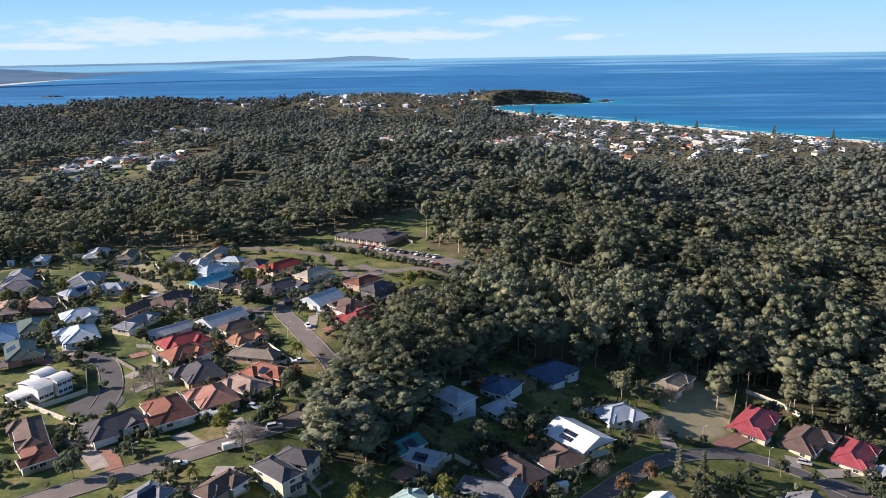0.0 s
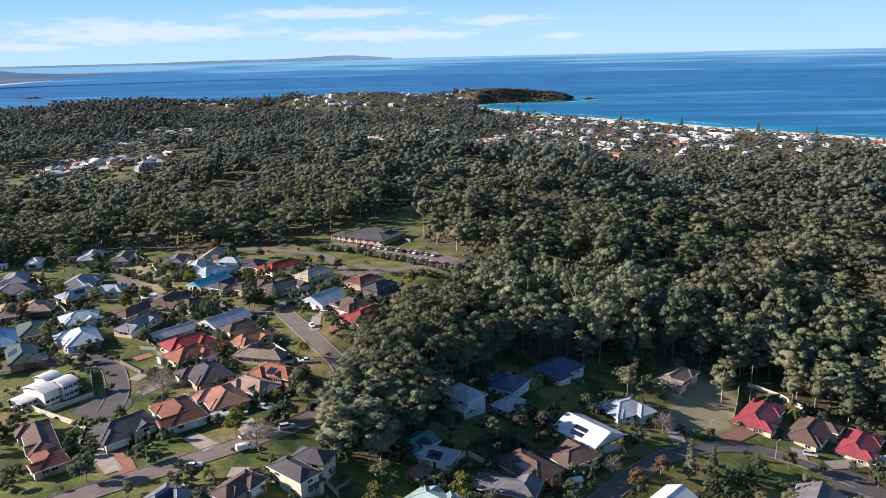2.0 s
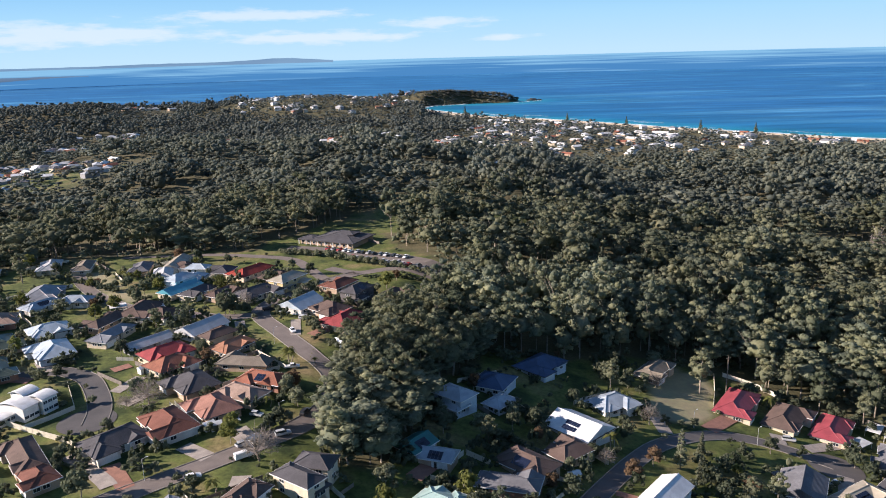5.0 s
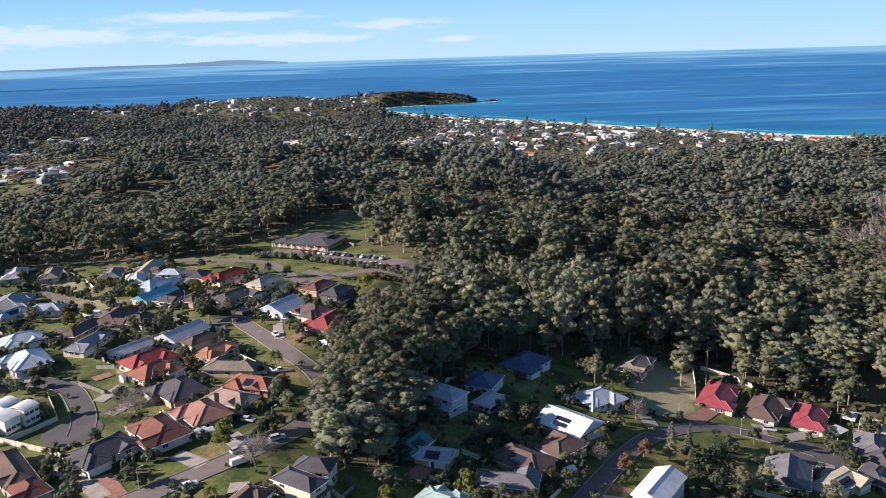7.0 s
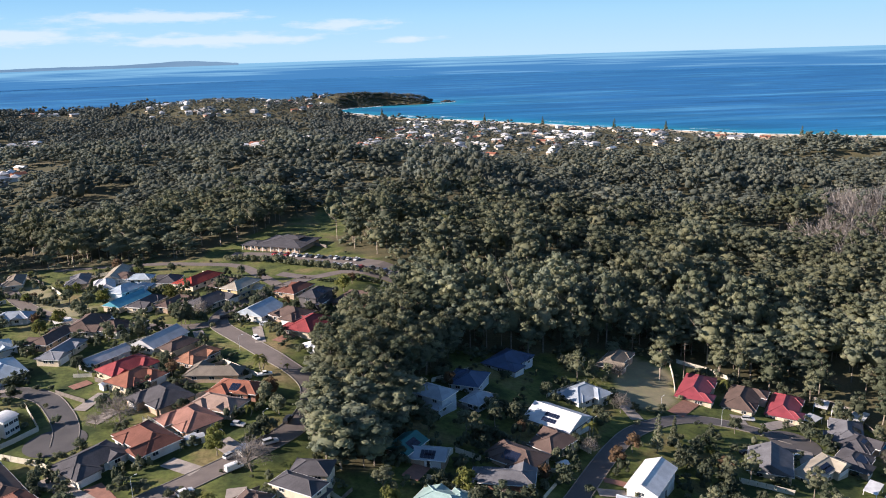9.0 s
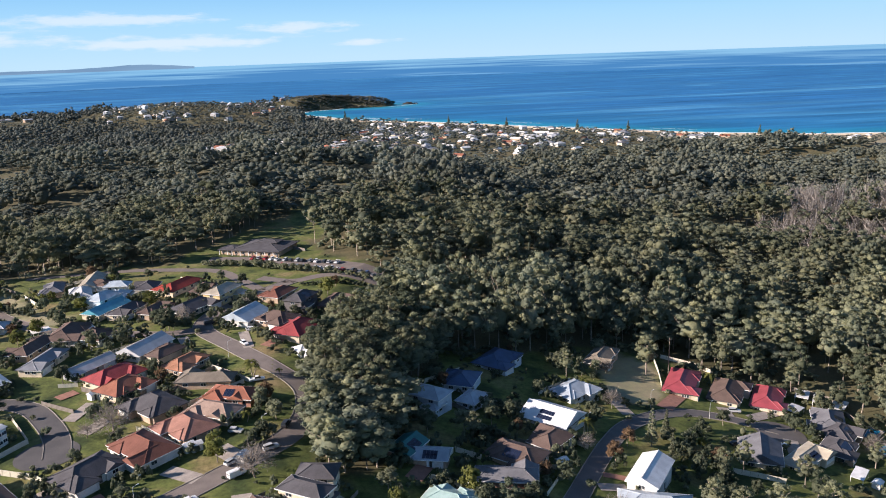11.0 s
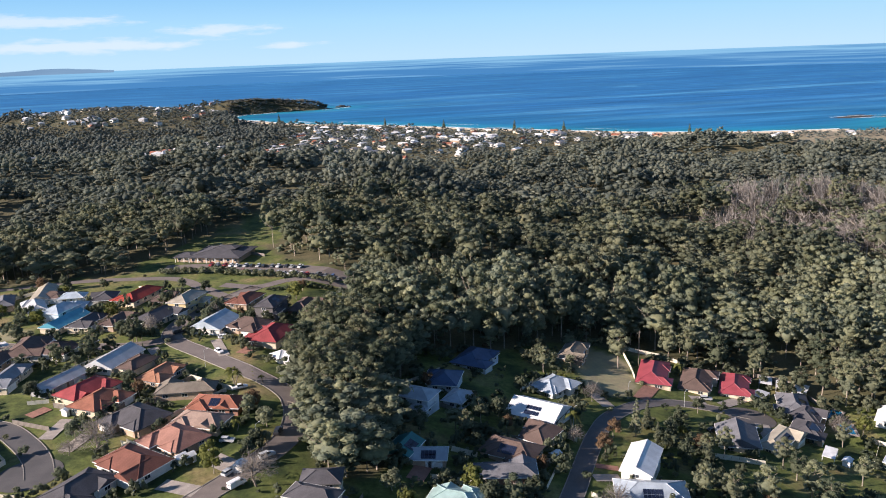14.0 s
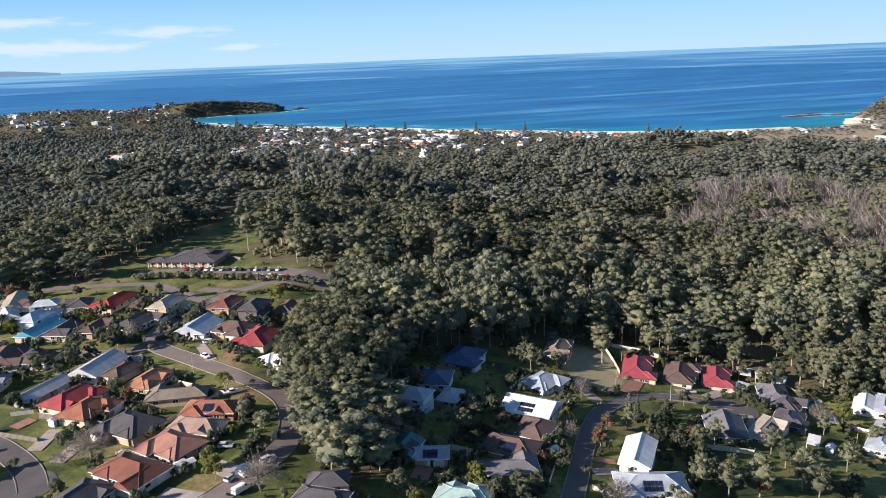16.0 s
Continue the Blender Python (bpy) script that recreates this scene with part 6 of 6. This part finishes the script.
shelter(132.7, 249.5, 50, 8, 5, 2.25, 'white')
shelter(135.8, 243.9, 50, 7, 4, 2.25, 'white')
shelter(138.8, 236.5, 40, 13, 5, 2.25, 'white')
shelter(120.7, 237.4, 30, 7, 5, 2.25, 'silver')
shelter(-140.4, 303.2, 50, 7, 4, 2.25, 'white')
shelter(-120.8, 189.2, 45, 7, 4.5, 2.25, 'silver')
shelter(-138.6, 858.9, 20, 9, 5, 2.25, 'white')
shelter(-165.1, 312.9, 30, 7, 5, 2.25, 'white')
shelter(-147.9, 309.8, 30, 8, 4, 2.25, 'white')
shelter(110.9, 189.6, 40, 8, 4, 2.25, 'white')
shelter(145.9, 193.3, 30, 6, 4, 2.25, 'silver')
shelter(-138.0, 356.9, 55, 12, 4, 2.25, 'beige')


def garden_shed(x, y, ang):
    ob = empty("garden_shed", pose(x, y, ground(x, y), 0, 0, ang))
    bm = bmesh.new()
    box(bm, -1.5, -1.2, -0.5, 1.5, 1.2, 2.0)
    part("wall", bm, M["wall_white"], ob)
    bm = roof_bm(2.4, 1.8, True, 0.08)[0]
    part("roof", bm, M["roof_white"], ob, m=pose(0, 0, 2.0))
    bm = bmesh.new()
    box(bm, -0.4, -1.24, 0, 0.4, -1.19, 1.8)
    part("door", bm, M["dark_trim"], ob)
    return tagged(ob, "small white metal garden shed", "shed", group="garden sheds")


garden_shed(-92.8, 200.9, 40)
garden_shed(-90.7, 200.8, 30)
garden_shed(-126.0, 173.6, 30)
garden_shed(13.0, 192.9, 20)
garden_shed(-77.5, 191.7, 60)
garden_shed(-37.6, 215.0, 20)
garden_shed(-128.3, 243.9, 50)
garden_shed(-42.6, 200.0, 10)
garden_shed(113.6, 184.8, 30)
garden_shed(-268.3, 366.3, 20)


# ---- far houses ----
def far_kinds():
    out = []
    for k, (roof, wall) in enumerate((("white", "cream"), ("silver", "white"), ("white", "tan"), ("grey", "cream"), ("terracotta", "tan"), ("silver", "grey"), ("white", "pale"), ("slate", "white"))):
        L, W = 11 + 2.5 * (k % 3), 8.0 + (k % 2)
        bm = bmesh.new()
        box(bm, -L / 2, -W / 2, -3, L / 2, W / 2, 3.4)
        a = keep_mesh(part("wall", bm, M["wall_" + wall]))
        rb = roof_bm(L, W, k % 2 == 0)[0]
        out.append((a, keep_mesh(part("roof", rb, M["roof_" + roof])), f"distant {WALL_WORD[wall]} house with {ROOF_WORD[roof]} roof"))
    return out


FAR = far_kinds()


def far_house(x, y, rng):
    a, r, words = FAR[rng.randrange(len(FAR))]
    ob = empty("house", pose(x, y, ground(x, y) + rng.uniform(0.0, 0.7), 0, 0, rng.choice((-40, 50, 20, -70)) + rng.uniform(-8, 8)))
    share("wall", a, ob, Matrix.Identity(4))
    share("roof", r, ob, Matrix.Translation((0, 0, 3.4)))
    tagged(ob, words, "house", group="far houses")


far_rng = random.Random(8)
made = 0
outer = []
while made < 420:
    area = far_rng.random() if made < 400 else 2.0
    if area < 0.58:
        x, y = far_rng.uniform(-60, 600), far_rng.uniform(820, 1520)
        if not inside((x, y), VILLAGE):
            continue
    elif area < 0.80:
        x, y = far_rng.uniform(-480, 0), far_rng.uniform(1500, 2080)
        if not inside((x, y), HILLTOP):
            continue
    elif area > 1.5:
        x, y = far_rng.uniform(640, 1060), far_rng.uniform(720, 990)
        if not inside((x, y), EAST_TOWN) or any(inside((x, y), q) for q in GREENS):
            continue
    elif area < 0.86:
        x, y = far_rng.gauss(-452, 42), far_rng.gauss(800, 46)
    else:
        cx, cy, cr = far_rng.choice(CLEARINGS)
        x, y = far_rng.gauss(cx, cr * 0.5), far_rng.gauss(cy, cr * 0.4)
    if y > 880 and shore_distance(x, y) < (75 if x > 560 else 48 if y < 1840 else 30):
        continue
    made += 1
    if area < 0.58 or 0.80 <= area < 0.86 or area > 1.5:
        far_house(x, y, far_rng)
    else:
        outer.append((x, y))


def outer_houses(spots):
    # the farthest roofs, too small to pick apart
    verts, faces, slots, index = [], [], [], []
    for x, y in spots:
        a, r, _ = FAR[far_rng.randrange(len(FAR))]
        m = pose(x, y, ground(x, y) + far_rng.uniform(0.6, 1.6), 0, 0, far_rng.choice((-40, 50, 20, -70)) + far_rng.uniform(-8, 8))
        for me, q in ((a, m), (r, m @ Matrix.Translation((0, 0, 3.4)))):
            if me.materials[0] not in slots:
                slots.append(me.materials[0])
            n = len(verts)
            verts += [q @ v.co for v in me.vertices]
            for p in me.polygons:
                faces.append([n + k for k in p.vertices])
                index.append(slots.index(me.materials[0]))
    me = bpy.data.meshes.new("distant_houses")
    me.from_pydata(verts, [], faces)
    for s in slots:
        me.materials.append(s)
    me.polygons.foreach_set("material_index", index)
    tagged(new("distant_houses", me), "distant pale houses among trees on the hill", "houses", kind="stuff")


outer_houses(outer)


def beach_hall(x, y, ang, L, W):
    ob = empty("hall", pose(x, y, ground(x, y), 0, 0, ang))
    bm = bmesh.new()
    box(bm, -L / 2, -W / 2, -3, L / 2, W / 2, 4.5)
    part("wall", bm, M["wall_cream"], ob)
    part("roof", roof_bm(L, W, True)[0], M["roof_white"], ob, m=pose(0, 0, 4.5))
    return tagged(ob, "long white-roofed hall beside the far beach", "building")


beach_hall(940, 948, -32, 34, 11)


# ---- beach and surf along the bay ----
def shore_strip(pts, edges, step=8):
    """Strips beside the shore: edges gives (metres out to sea, height over the sea) along the way."""
    line = []
    for (ax, ay), (bx, by) in zip(pts, pts[1:]):
        n = max(2, int(math.dist((ax, ay), (bx, by)) / step))
        line += [(ax + (bx - ax) * k / n, ay + (by - ay) * k / n) for k in range(n)]
    for _ in range(3):
        line = line[:1] + [((a[0] + b[0] + c[0]) / 3, (a[1] + b[1] + c[1]) / 3) for a, b, c in zip(line, line[1:], line[2:])] + line[-1:]
    verts, faces = [], []
    for k, (x, y) in enumerate(line):
        ax, ay = line[max(0, k - 1)]
        bx, by = line[min(len(line) - 1, k + 1)]
        d = math.hypot(bx - ax, by - ay) or 1
        nx, ny = -(by - ay) / d, (bx - ax) / d
        row = edges(x, y)
        verts += [(x + nx * o, y + ny * o, SEA + h) for o, h in row]
    c = len(row)
    for k in range(len(line) - 1):
        for j in range(c - 1):
            faces.append((k * c + j, k * c + c + j, k * c + c + j + 1, k * c + j + 1))
    return verts, [], faces


BAY = SHORE[8:22]
tagged(part("beach", shore_strip(BAY, lambda x, y: ((4, -0.4), (-8, 1.2), (-26, 3.0), (-34, 1.5))), M["sand"], smooth=True), "pale sandy beach along the bay", "beach", kind="structure")
foam = mat("sea_foam", (0.85, 0.88, 0.90), (0.6, 0.72, 0.78), rough=0.8, scale=0.05)
tagged(part("surf", shore_strip(BAY, lambda x, y: ((1, 0.3), (6 + 10 * abs(noise.noise((x * 0.02, y * 0.02, 3))), 0.3))), foam), "thin white line of surf on the beach", "surf", kind="structure")


def breakers():
    # short broken waves out from the beach
    r = random.Random(31)
    for k in range(14):
        i = r.randrange(5, 12)
        (ax, ay), (bx, by) = SHORE[8 + i], SHORE[9 + i]
        u, v = sorted((r.uniform(0, 1), r.uniform(0, 1)))
        if (v - u) * math.dist((ax, ay), (bx, by)) < 18:
            continue
        off = r.uniform(22, 60)
        pts = [(ax + (bx - ax) * w, ay + (by - ay) * w) for w in (u, v)]
        ob = part("surf", shore_strip(pts, lambda x, y: ((off, 0.3), (off + 1.5 + 4 * abs(noise.noise((x * 0.03, y * 0.03, k))), 0.3))), foam)
        tagged(ob, "broken white wave rolling towards the beach", "surf", kind="structure")


breakers()


def shelf_surf(pts, wide):
    ob = part("surf", shore_strip(pts, lambda x, y: ((-wide * 0.3, 0.3), (wide * (0.3 + 1.1 * abs(noise.noise((x * 0.04, y * 0.04, 9)))), 0.3))), foam)
    tagged(ob, "white water breaking over the rock shelf", "surf", kind="structure")


shelf_surf([(1130, 1082), (1070, 1100), (1000, 1124), (940, 1122)], 5)
shelf_surf([(1050, 1066), (1000, 1086), (955, 1092)], 4)
shelf_surf([(170, 2054), (226, 2092), (262, 2132), (240, 2160)], 6)
for x, y, s in ((384, 1196, 1.5), (300, 1330, 1.3), (452, 1150, 1.4), (30, 1640, 1.6), (215, 1440, 1.3), (600, 1020, 1.2)):
    tree("pine", x, y, s * 1.25, s, far_rng, "tall pines behind the beach")


# ---- rocks off the shore ----
def islet(x, y, length, height):
    bm = bmesh.new()
    bmesh.ops.create_icosphere(bm, subdivisions=3, radius=1.0)
    for v in bm.verts:
        v.co *= 1 + 0.35 * noise.noise(v.co * 2.1)
        v.co = Vector((v.co.x * length, v.co.y * length * 0.35, v.co.z * height))
    ob = part("rock", bm, M["rock"], m=pose(x, y, SEA))
    return tagged(ob, "low dark rock reef awash in the sea", "rock")


islet(-1752, 2762, 42, 6)
islet(232, 2128, 16, 6)
islet(252, 2136, 8, 3)
islet(985, 1106, 40, 0.8)
islet(1045, 1084, 24, 0.8)
islet(1010, 1128, 18, 0.6)
